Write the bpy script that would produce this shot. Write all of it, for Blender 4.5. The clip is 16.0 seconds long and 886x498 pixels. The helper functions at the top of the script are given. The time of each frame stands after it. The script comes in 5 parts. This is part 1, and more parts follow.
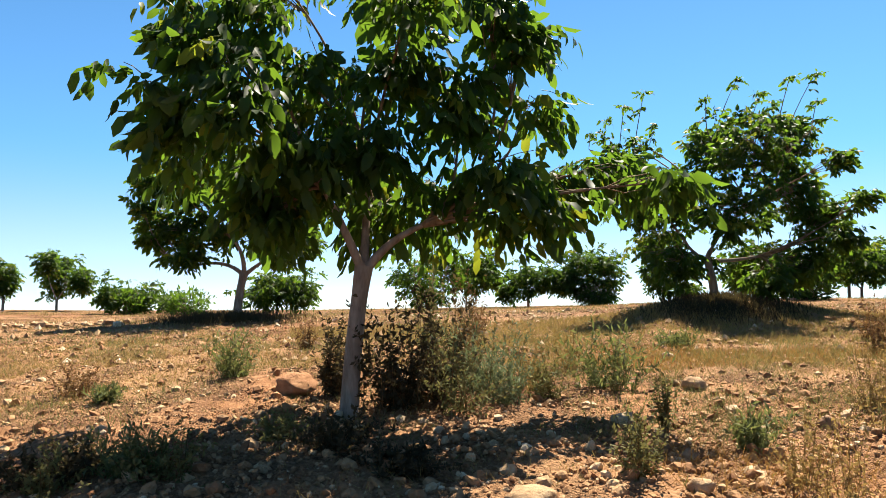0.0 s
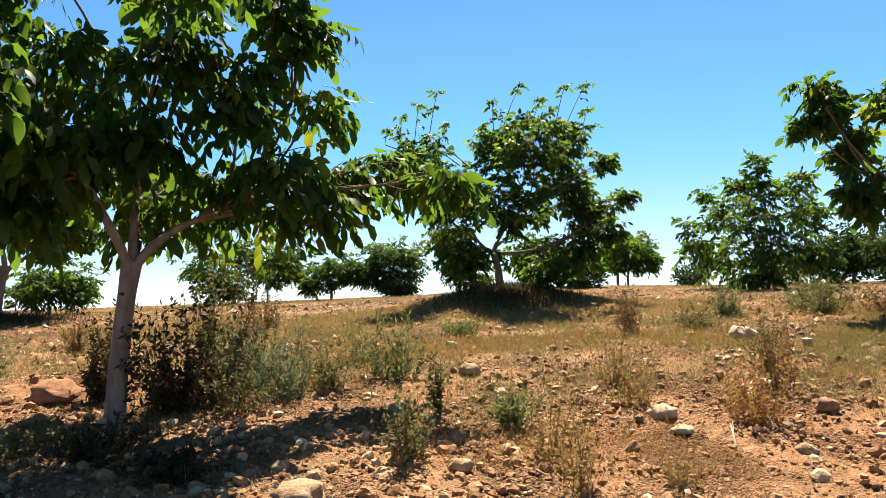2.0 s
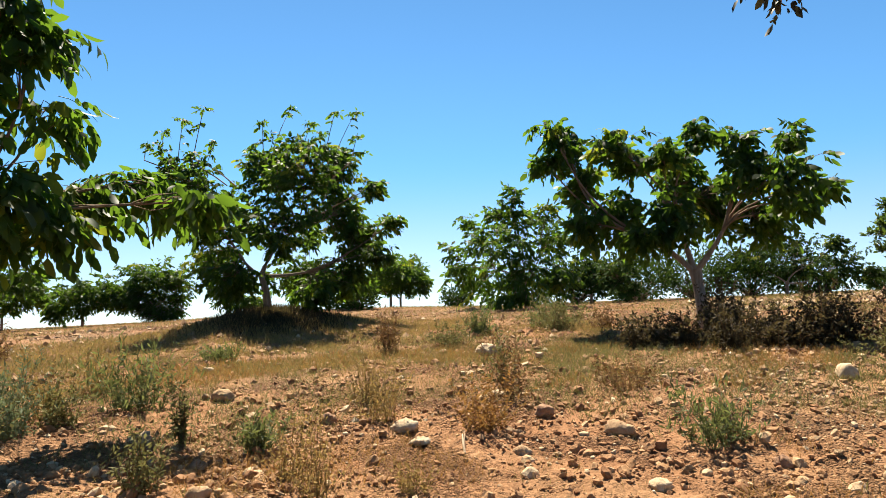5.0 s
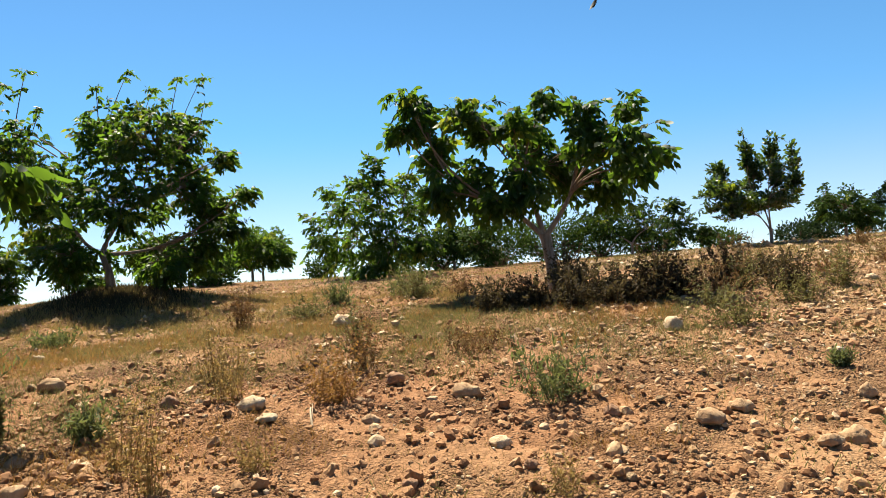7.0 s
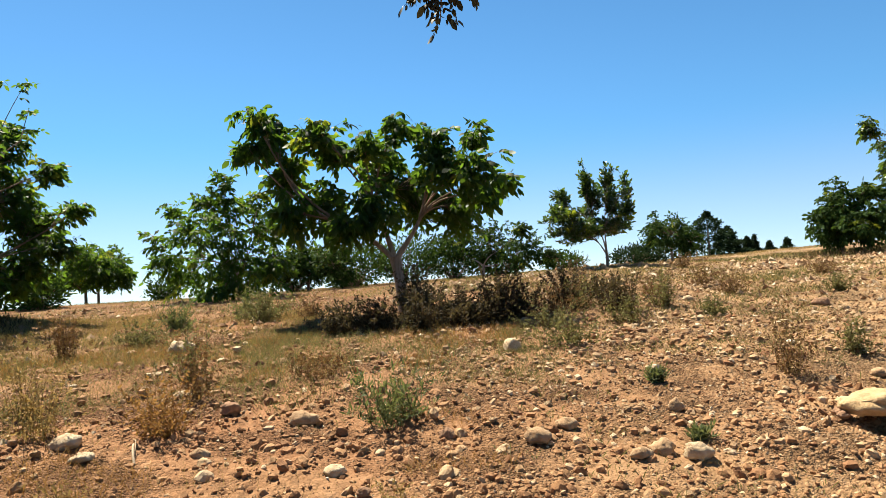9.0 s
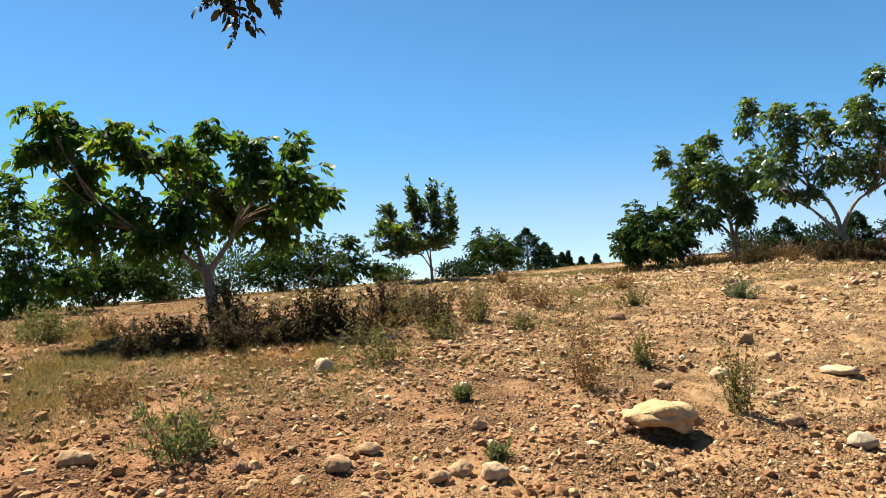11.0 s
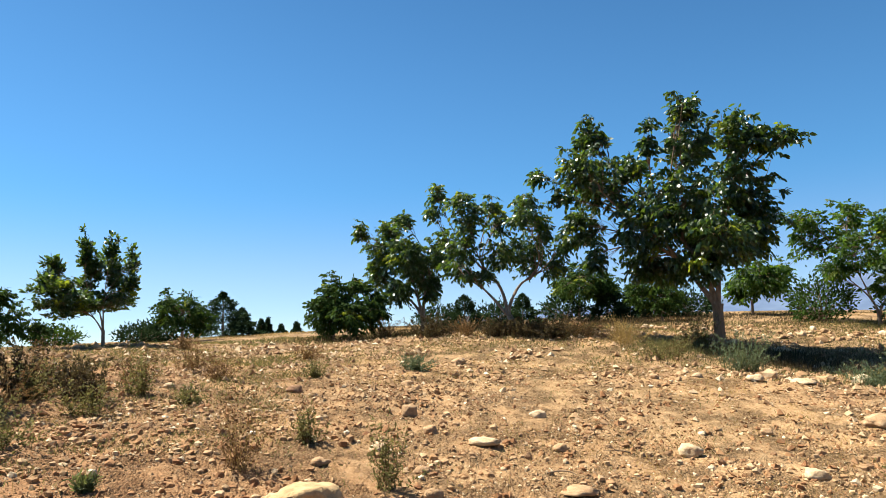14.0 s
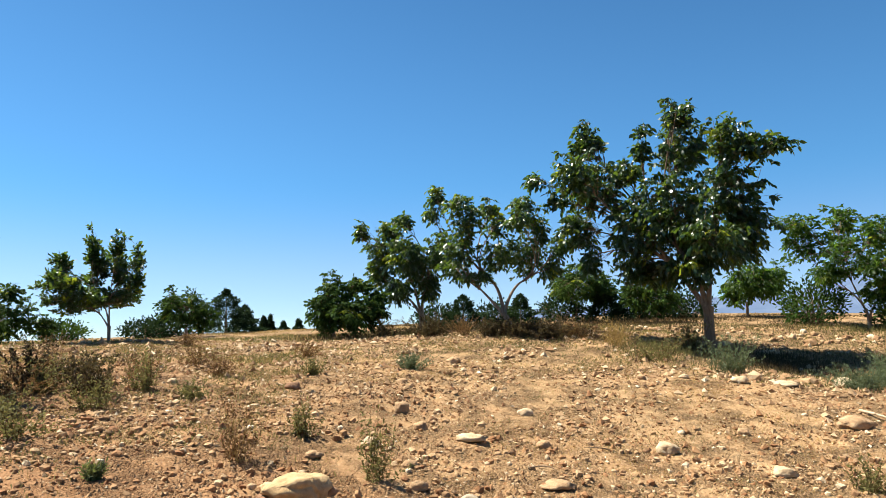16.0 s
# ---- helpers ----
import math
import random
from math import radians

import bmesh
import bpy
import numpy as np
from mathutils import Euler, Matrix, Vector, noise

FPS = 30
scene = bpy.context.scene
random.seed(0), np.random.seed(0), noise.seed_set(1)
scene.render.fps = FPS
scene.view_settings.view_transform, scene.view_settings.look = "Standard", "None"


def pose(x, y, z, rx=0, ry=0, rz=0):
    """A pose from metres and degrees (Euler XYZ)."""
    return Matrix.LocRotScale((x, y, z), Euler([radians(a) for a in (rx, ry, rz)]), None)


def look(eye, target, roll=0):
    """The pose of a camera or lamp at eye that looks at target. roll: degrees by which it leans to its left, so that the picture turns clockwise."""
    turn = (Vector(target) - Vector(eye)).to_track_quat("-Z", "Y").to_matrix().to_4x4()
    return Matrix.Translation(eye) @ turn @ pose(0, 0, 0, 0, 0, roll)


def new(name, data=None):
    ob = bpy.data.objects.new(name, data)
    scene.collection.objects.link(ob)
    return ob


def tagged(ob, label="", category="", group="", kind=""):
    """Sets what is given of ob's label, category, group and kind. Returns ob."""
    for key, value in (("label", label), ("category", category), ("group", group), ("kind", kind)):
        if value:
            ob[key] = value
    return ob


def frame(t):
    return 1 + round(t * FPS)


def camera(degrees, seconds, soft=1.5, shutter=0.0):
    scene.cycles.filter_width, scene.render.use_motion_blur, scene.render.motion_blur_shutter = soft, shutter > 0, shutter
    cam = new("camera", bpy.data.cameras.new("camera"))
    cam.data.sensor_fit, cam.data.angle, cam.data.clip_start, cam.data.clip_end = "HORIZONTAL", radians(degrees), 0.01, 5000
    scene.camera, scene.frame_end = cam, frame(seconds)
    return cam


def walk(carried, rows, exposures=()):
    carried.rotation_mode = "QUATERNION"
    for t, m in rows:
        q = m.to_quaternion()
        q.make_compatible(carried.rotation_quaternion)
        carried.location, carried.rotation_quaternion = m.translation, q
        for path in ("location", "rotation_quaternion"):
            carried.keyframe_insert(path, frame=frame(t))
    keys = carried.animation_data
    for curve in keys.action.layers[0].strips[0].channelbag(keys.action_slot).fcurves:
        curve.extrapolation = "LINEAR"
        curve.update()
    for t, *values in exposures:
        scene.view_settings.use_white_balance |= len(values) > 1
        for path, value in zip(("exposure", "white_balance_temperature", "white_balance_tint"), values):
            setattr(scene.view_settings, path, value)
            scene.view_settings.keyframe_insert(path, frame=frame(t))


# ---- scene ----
# ---------------------------------------------------------------- camera
cam = camera(65.2, 16.0, soft=0.5)
ROWS = [
    (0, 0.000, 0.000, 1.360, -0.00, 4.00, 0.00),
    (0.5, 0.056, -0.016, 1.348, -4.28, 3.85, -0.58),
    (1, 0.117, -0.045, 1.356, -8.26, 3.52, -0.90),
    (1.5, 0.158, -0.078, 1.374, -12.06, 3.27, -0.95),
    (2, 0.194, -0.088, 1.378, -15.77, 3.19, -1.04),
    (2.5, 0.230, -0.111, 1.385, -18.84, 3.16, -1.09),
    (3, 0.273, -0.147, 1.387, -21.81, 3.18, -1.06),
    (3.5, 0.285, -0.207, 1.391, -24.94, 3.23, -1.10),
    (4, 0.272, -0.306, 1.380, -28.39, 4.72, -1.00),
    (4.2, 0.276, -0.312, 1.380, -29.60, 5.28, -1.03),
    (6.3, 0.442, -0.405, 1.379, -40.40, 1.87, -3.62),
    (6.5, 0.457, -0.413, 1.379, -41.53, 1.76, -3.80),
    (7, 0.483, -0.424, 1.374, -44.42, 1.54, -3.93),
    (7.5, 0.492, -0.452, 1.378, -47.29, 1.39, -3.94),
    (8, 0.494, -0.490, 1.393, -50.09, 1.27, -4.01),
    (8.5, 0.516, -0.518, 1.397, -52.96, 1.66, -3.90),
    (8.7, 0.530, -0.531, 1.401, -54.25, 2.08, -3.88),
    (10.8, 0.738, -0.670, 1.466, -68.00, 1.78, -3.65),
    (11, 0.773, -0.677, 1.465, -69.82, 2.41, -3.63),
    (11.5, 0.893, -0.679, 1.446, -74.11, 3.85, -3.32),
    (12, 0.956, -0.724, 1.476, -78.17, 5.13, -3.27),
    (12.5, 0.987, -0.778, 1.501, -82.59, 6.20, -2.95),
    (13, 1.020, -0.908, 1.501, -86.84, 6.32, -2.68),
    (13.5, 1.022, -0.993, 1.508, -90.67, 6.47, -2.20),
    (14, 1.024, -1.071, 1.502, -93.57, 6.75, -1.86),
    (14.5, 1.021, -1.143, 1.513, -95.28, 6.79, -1.63),
    (15, 0.978, -1.202, 1.523, -96.15, 6.83, -1.48),
    (15.5, 0.841, -1.231, 1.532, -96.13, 6.71, -1.32),
    (16, 0.611, -1.208, 1.540, -93.22, 6.57, -1.27),
]
walk(cam, [(t, pose(x, y, z, 90 + pitch, 0, yaw) @ pose(0, 0, 0, 0, 0, roll)) for t, x, y, z, yaw, pitch, roll in ROWS],
     exposures=[(0.0, 1.84, 6550, 10), (6.0, 1.64, 6600, 9), (11.0, 1.55, 6400, 7), (16.0, 1.52, 6200, 7)])

# ---------------------------------------------------------------- light
SUN_AZ, SUN_EL = 24.0, 58.0          # degrees: from +y towards +x, and above the horizon
world = bpy.data.worlds.new("sky")
scene.world = world
world.use_nodes = True
wn = world.node_tree
sky = wn.nodes.new("ShaderNodeTexSky")
sky.sky_type = "NISHITA"
sky.sun_disc = False
sky.sun_elevation, sky.sun_rotation = radians(SUN_EL), radians(SUN_AZ)
sky.altitude, sky.air_density, sky.dust_density, sky.ozone_density = 900.0, 1.0, 0.3, 3.0
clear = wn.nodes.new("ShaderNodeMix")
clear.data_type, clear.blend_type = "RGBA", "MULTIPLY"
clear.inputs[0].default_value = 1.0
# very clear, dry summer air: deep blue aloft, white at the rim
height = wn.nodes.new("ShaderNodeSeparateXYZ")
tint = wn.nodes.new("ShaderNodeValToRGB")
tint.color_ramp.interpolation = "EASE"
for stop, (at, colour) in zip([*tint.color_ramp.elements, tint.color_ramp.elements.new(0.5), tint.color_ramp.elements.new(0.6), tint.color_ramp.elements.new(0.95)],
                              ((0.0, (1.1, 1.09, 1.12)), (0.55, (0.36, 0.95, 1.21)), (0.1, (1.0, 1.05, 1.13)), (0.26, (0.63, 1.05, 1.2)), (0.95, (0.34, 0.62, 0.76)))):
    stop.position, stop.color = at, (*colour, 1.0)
# the land falls away behind the brow, so the rim of the sky sits a little below eye level
lower = wn.nodes.new("ShaderNodeVectorMath")
lower.operation = "ADD"
lower.inputs[1].default_value = (0.0, 0.0, 0.045)
wn.links.new(wn.nodes.new("ShaderNodeTexCoord").outputs["Generated"], lower.inputs[0])
wn.links.new(lower.outputs[0], sky.inputs[0])
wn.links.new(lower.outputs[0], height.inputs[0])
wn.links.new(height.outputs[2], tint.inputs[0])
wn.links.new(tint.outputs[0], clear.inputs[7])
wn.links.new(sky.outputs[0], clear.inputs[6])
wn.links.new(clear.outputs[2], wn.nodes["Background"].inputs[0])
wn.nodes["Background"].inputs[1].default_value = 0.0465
lamp = bpy.data.lights.new("sun", "SUN")
lamp.energy, lamp.angle, lamp.color = 5.3, radians(0.53), (1.0, 0.91, 0.75)
sun = new("sun", lamp)
sa, se = radians(SUN_AZ), radians(SUN_EL)
sun.matrix_world = look((0, 0, 0), (-math.sin(sa) * math.cos(se), -math.cos(sa) * math.cos(se), -math.sin(se)))


# ---------------------------------------------------------------- materials
def material(name, rough=0.85, metal=0.0, spec=0.3):
    m = bpy.data.materials.new(name)
    m.use_nodes = True
    b = m.node_tree.nodes["Principled BSDF"]
    b.inputs["Roughness"].default_value = rough
    b.inputs["Metallic"].default_value = metal
    b.inputs["Specular IOR Level"].default_value = spec
    return m, m.node_tree, b


def node(nt, kind, **values):
    n = nt.nodes.new(kind)
    for key, v in values.items():
        n.inputs[key.replace("_", " ")].default_value = v
    return n


def noise_tex(nt, scale, detail=6.0, rough=0.6, coords="Object"):
    n = node(nt, "ShaderNodeTexNoise", Scale=scale, Detail=detail, Roughness=rough)
    c = nt.nodes.new("ShaderNodeTexCoord")
    nt.links.new(c.outputs[coords], n.inputs["Vector"])
    return n.outputs["Fac"]


def ramp(nt, fac, stops):
    r = nt.nodes.new("ShaderNodeValToRGB")
    e = r.color_ramp.elements
    while len(e) < len(stops):
        e.new(0.5)
    for el, (p, c) in zip(e, stops):
        el.position, el.color = p, (*c, 1.0)
    nt.links.new(fac, r.inputs[0])
    return r.outputs[0]


def mix(nt, fac, a, b, blend="MIX"):
    m = nt.nodes.new("ShaderNodeMix")
    m.data_type, m.blend_type = "RGBA", blend
    if isinstance(fac, float):
        m.inputs[0].default_value = fac
    else:
        nt.links.new(fac, m.inputs[0])
    for sock, v in ((m.inputs[6], a), (m.inputs[7], b)):
        if isinstance(v, tuple):
            sock.default_value = (*v, 1.0)
        else:
            nt.links.new(v, sock)
    return m.outputs[2]


def bump(nt, b, height, strength, distance):
    n = node(nt, "ShaderNodeBump", Strength=strength, Distance=distance)
    nt.links.new(height, n.inputs["Height"])
    nt.links.new(n.outputs[0], b.inputs["Normal"])


def soil_material():
    m, nt, b = material("soil", 0.95, spec=0.1)
    red = ramp(nt, noise_tex(nt, 9.0, 8.0, 0.7), [(0.3, (0.1, 0.043, 0.019)), (0.5, (0.2, 0.094, 0.044)), (0.72, (0.266, 0.142, 0.075))])
    tan = ramp(nt, noise_tex(nt, 11.0, 8.0, 0.7), [(0.3, (0.158, 0.090, 0.043)), (0.5, (0.288, 0.178, 0.090)), (0.72, (0.362, 0.256, 0.146))])
    # the soil turns paler down the slope, towards +x and -y
    pos = nt.nodes.new("ShaderNodeTexCoord")
    sep = nt.nodes.new("ShaderNodeVectorMath")
    sep.operation = "DOT_PRODUCT"
    sep.inputs[1].default_value = (0.6, -0.8, 0.0)
    nt.links.new(pos.outputs["Object"], sep.inputs[0])
    rng = node(nt, "ShaderNodeMapRange")
    rng.inputs[1].default_value, rng.inputs[2].default_value = 0.0, 9.0
    nt.links.new(sep.outputs["Value"], rng.inputs[0])
    far = nt.nodes.new("ShaderNodeMapRange")
    far.inputs[1].default_value, far.inputs[2].default_value, far.inputs[4].default_value = 0.35, 0.65, 0.38
    nt.links.new(noise_tex(nt, 0.35, 3.0), far.inputs[0])
    base = mix(nt, rng.outputs[0], red, tan)
    base = mix(nt, far.outputs[0], base, mix(nt, 0.5, tan, (0.28, 0.2, 0.11)))
    nt.links.new(base, b.inputs["Base Color"])
    # crumbs: each little lump has its own tone and its own relief
    cell = node(nt, "ShaderNodeTexVoronoi", Scale=42.0)
    grit = node(nt, "ShaderNodeTexVoronoi", Scale=105.0)
    wob = nt.nodes.new("ShaderNodeVectorMath")
    wob.operation = "MULTIPLY_ADD"
    wob.inputs[1].default_value = (0.02, 0.02, 0.02)
    turb = node(nt, "ShaderNodeTexNoise", Scale=30.0, Detail=3.0)
    nt.links.new(pos.outputs["Object"], turb.inputs["Vector"])
    nt.links.new(turb.outputs["Color"], wob.inputs[0])
    nt.links.new(pos.outputs["Object"], wob.inputs[2])
    for v in (cell, grit):
        nt.links.new(wob.outputs[0], v.inputs["Vector"])
    rgb = nt.nodes.new("ShaderNodeSeparateColor")
    nt.links.new(cell.outputs["Color"], rgb.inputs[0])
    tone = ramp(nt, rgb.outputs[0], [(0.0, (0.62, 0.58, 0.54)), (0.6, (1.05, 1.05, 1.05)), (1.0, (1.42, 1.42, 1.42))])
    base = mix(nt, 0.75, base, tone, "MULTIPLY")
    nt.links.new(base, b.inputs["Base Color"])
    lump = nt.nodes.new("ShaderNodeMath")
    lump.operation = "MULTIPLY_ADD"
    lump.inputs[1].default_value = -1.3
    nt.links.new(cell.outputs["Distance"], lump.inputs[0])
    nt.links.new(noise_tex(nt, 14.0, 8.0, 0.7), lump.inputs[2])
    fine = nt.nodes.new("ShaderNodeMath")
    fine.operation = "MULTIPLY_ADD"
    fine.inputs[1].default_value = -0.6
    nt.links.new(grit.outputs["Distance"], fine.inputs[0])
    nt.links.new(lump.outputs[0], fine.inputs[2])
    bump(nt, b, fine.outputs[0], 1.0, 0.07)
    crumb = nt.nodes.new("ShaderNodeMapRange")
    crumb.inputs[1].default_value, crumb.inputs[2].default_value = 0.38, 0.6
    crumb.inputs[3].default_value, crumb.inputs[4].default_value = 0.3, 1.0
    nt.links.new(noise_tex(nt, 1.5, 4.0, 0.6), crumb.inputs[0])
    for n in nt.nodes:
        if n.bl_idname == "ShaderNodeBump":
            nt.links.new(crumb.outputs[0], n.inputs["Strength"])
    blend = [n for n in nt.nodes if n.bl_idname == "ShaderNodeMix" and n.blend_type == "MULTIPLY"][0]
    nt.links.new(crumb.outputs[0], blend.inputs[0])
    return m


def stone_material(name="limestone", stops=((0.0, (0.205, 0.1, 0.047)), (0.45, (0.305, 0.167, 0.082)), (0.8, (0.36, 0.215, 0.11)), (0.94, (0.45, 0.32, 0.19)), (1.0, (0.58, 0.46, 0.31)))):
    m, nt, b = material(name, 0.9, spec=0.2)
    info = nt.nodes.new("ShaderNodeNewGeometry")
    tone = ramp(nt, info.outputs["Random Per Island"], stops)
    dust = ramp(nt, noise_tex(nt, 14.0, 6.0, 0.7), [(0.35, (0.7, 0.62, 0.52)), (0.65, (1.0, 1.0, 1.0))])
    nt.links.new(mix(nt, 1.0, tone, dust, "MULTIPLY"), b.inputs["Base Color"])
    bump(nt, b, noise_tex(nt, 60.0, 8.0, 0.7), 0.6, 0.01)
    return m


def rock_material():
    m, nt, b = material("pale_rock", 0.88, spec=0.2)
    tone = ramp(nt, noise_tex(nt, 7.0, 8.0, 0.7), [(0.3, (0.285, 0.175, 0.094)), (0.5, (0.425, 0.316, 0.196)), (0.7, (0.515, 0.43, 0.305))])
    nt.links.new(tone, b.inputs["Base Color"])
    bump(nt, b, noise_tex(nt, 35.0, 9.0, 0.7), 0.8, 0.02)
    return m


def leaf_material(name, dark, light, glow, rough=0.42, amount=0.45, gloss=0.13):
    """Two-sided leaf: glossy skin and light that comes through the blade."""
    m, nt, b = material(name, rough, spec=gloss)
    info = nt.nodes.new("ShaderNodeNewGeometry")
    col = ramp(nt, info.outputs["Random Per Island"], [(0.0, dark), (0.7, light), (1.0, tuple(v * 1.25 for v in light))])
    col = mix(nt, 0.35, col, ramp(nt, noise_tex(nt, 1.6, 3.0), [(0.3, dark), (0.7, light)]))
    own = nt.nodes.new("ShaderNodeObjectInfo")
    col = mix(nt, 1.0, col, ramp(nt, own.outputs["Random"], [(0.0, (0.75, 0.82, 0.82)), (1.0, (1.12, 1.12, 1.0))]), "MULTIPLY")
    nt.links.new(col, b.inputs["Base Color"])
    tr = nt.nodes.new("ShaderNodeBsdfTranslucent")
    nt.links.new(mix(nt, 0.3, glow, col), tr.inputs[0])
    add = nt.nodes.new("ShaderNodeMixShader")
    add.inputs[0].default_value = amount
    nt.links.new(b.outputs[0], add.inputs[1])
    nt.links.new(tr.outputs[0], add.inputs[2])
    nt.links.new(add.outputs[0], nt.nodes["Material Output"].inputs[0])
    return m


def bark_material(name, a, c):
    m, nt, b = material(name, 0.9, spec=0.15)
    n = node(nt, "ShaderNodeTexNoise", Scale=14.0, Detail=7.0, Roughness=0.65)
    tc = nt.nodes.new("ShaderNodeTexCoord")
    mp = nt.nodes.new("ShaderNodeMapping")
    mp.inputs["Scale"].default_value = (1.0, 1.0, 0.25)
    nt.links.new(tc.outputs["Object"], mp.inputs[0])
    nt.links.new(mp.outputs[0], n.inputs["Vector"])
    nt.links.new(ramp(nt, n.outputs["Fac"], [(0.3, a), (0.7, c)]), b.inputs["Base Color"])
    bump(nt, b, n.outputs["Fac"], 0.7, 0.01)
    return m


SOIL, STONE, ROCK = soil_material(), stone_material(), rock_material()
STONE_PALE = stone_material("pale_rubble", [(0.0, (0.225, 0.130, 0.070)), (0.4, (0.325, 0.203, 0.110)), (0.8, (0.420, 0.294, 0.172)), (0.93, (0.540, 0.420, 0.280)), (1.0, (0.690, 0.600, 0.440))])
LEAF = leaf_material("walnut_leaf", (0.004, 0.011, 0.003), (0.016, 0.042, 0.007), (0.22, 0.39, 0.03), 0.55, 0.36, 0.18)
LEAF_GLOSSY = leaf_material("glossy_walnut_leaf", (0.004, 0.011, 0.003), (0.016, 0.040, 0.009), (0.23, 0.36, 0.03), 0.32, 0.24, 0.5)
LEAF_PALE = leaf_material("yellowing_leaf", (0.035, 0.06, 0.008), (0.075, 0.105, 0.014), (0.4, 0.45, 0.03), 0.52, 0.42)
# canopy shade is put into this leaf colour, for the overhanging branch tips
LEAF_SHADED = leaf_material("shaded_leaf", (0.012, 0.013, 0.008), (0.035, 0.03, 0.016), (0.05, 0.045, 0.015), 0.6, 0.1)
LEAF_GREY = leaf_material("grey_green_leaf", (0.07, 0.085, 0.05), (0.14, 0.16, 0.09), (0.2, 0.24, 0.1), 0.7, 0.3)
NEEDLE = leaf_material("conifer_needle", (0.012, 0.024, 0.012), (0.03, 0.05, 0.022), (0.06, 0.1, 0.03), 0.85, 0.12, 0.04)
WEED_GREEN = leaf_material("weed_green", (0.050, 0.065, 0.024), (0.134, 0.144, 0.067), (0.210, 0.228, 0.058), 0.7, 0.35)
WEED_BROWN = leaf_material("weed_brown", (0.056, 0.028, 0.016), (0.152, 0.080, 0.036), (0.240, 0.128, 0.048), 0.8, 0.3)
HEDGE_LEAF = leaf_material("hedge_leaf", (0.011, 0.022, 0.006), (0.042, 0.078, 0.016), (0.14, 0.23, 0.03), 0.75, 0.16, 0.07)
# real dark weeds; under trees this colour also stands in for shade on grass
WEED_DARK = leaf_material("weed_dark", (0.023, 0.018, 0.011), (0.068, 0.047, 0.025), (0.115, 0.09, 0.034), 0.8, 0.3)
STRAW = leaf_material("straw", (0.17, 0.105, 0.036), (0.36, 0.24, 0.09), (0.36, 0.25, 0.08), 0.8, 0.3)
BARK = bark_material("walnut_bark", (0.12, 0.085, 0.06), (0.32, 0.25, 0.19))
TWIG = bark_material("twig_bark", (0.09, 0.06, 0.04), (0.24, 0.17, 0.11))


# ---------------------------------------------------------------- mesh helpers
def mesh_np(name, verts, tris, mat, smooth=True):
    verts, tris = np.asarray(verts, np.float32), np.asarray(tris, np.int32)
    me = bpy.data.meshes.new(name)
    me.vertices.add(len(verts))
    me.vertices.foreach_set("co", verts.ravel())
    k = tris.shape[1]
    me.loops.add(tris.size)
    me.loops.foreach_set("vertex_index", tris.ravel())
    me.polygons.add(len(tris))
    me.polygons.foreach_set("loop_start", np.arange(0, tris.size, k, dtype=np.int32))
    me.polygons.foreach_set("use_smooth", np.full(len(tris), smooth))
    me.update(calc_edges=True)
    me.validate()
    me.materials.append(mat)
    return me


def part(name, me, parent, label=""):
    ob = new(name, me)
    ob.parent = parent
    return tagged(ob, label)


class Soup:
    """Collects verts and faces of one size."""
    def __init__(self):
        self.v, self.f, self.n = [], [], 0

    def add(self, v, f):
        v, f = np.asarray(v, float), np.asarray(f, int)
        self.v.append(v)
        self.f.append(f + self.n)
        self.n += len(v)

    def mesh(self, name, mat, smooth=True):
        return mesh_np(name, np.concatenate(self.v), np.concatenate(self.f), mat, smooth)


def tube(path, radii, sides=6):
    """Verts and quads of a tapering tube along a path."""
    path = np.asarray(path, float)
    d = np.gradient(path, axis=0)
    d /= np.maximum(np.linalg.norm(d, axis=1, keepdims=True), 1e-9)
    ref = np.where(np.abs(d[:, 2:3]) > 0.9, [[1.0, 0, 0]], [[0, 0, 1.0]])
    u = np.cross(d, ref)
    u /= np.linalg.norm(u, axis=1, keepdims=True)
    w = np.cross(d, u)
    a = np.linspace(0, 2 * np.pi, sides, endpoint=False)
    ring = u[:, None] * np.cos(a)[None, :, None] + w[:, None] * np.sin(a)[None, :, None]
    v = (path[:, None] + ring * np.asarray(radii, float)[:, None, None]).reshape(-1, 3)
    n = len(path)
    f = [[i * sides + j, i * sides + (j + 1) % sides, (i + 1) * sides + (j + 1) % sides, (i + 1) * sides + j] for i in range(n - 1) for j in range(sides)]
    return v, f


def bezier(a, b, c, n):
    t = np.linspace(0, 1, n)[:, None]
    a, b, c = (np.asarray(p, float) for p in (a, b, c))
    return (1 - t) ** 2 * a + 2 * t * (1 - t) * b + t * t * c


def unit(v):
    return v / np.maximum(np.linalg.norm(v, axis=-1, keepdims=True), 1e-9)


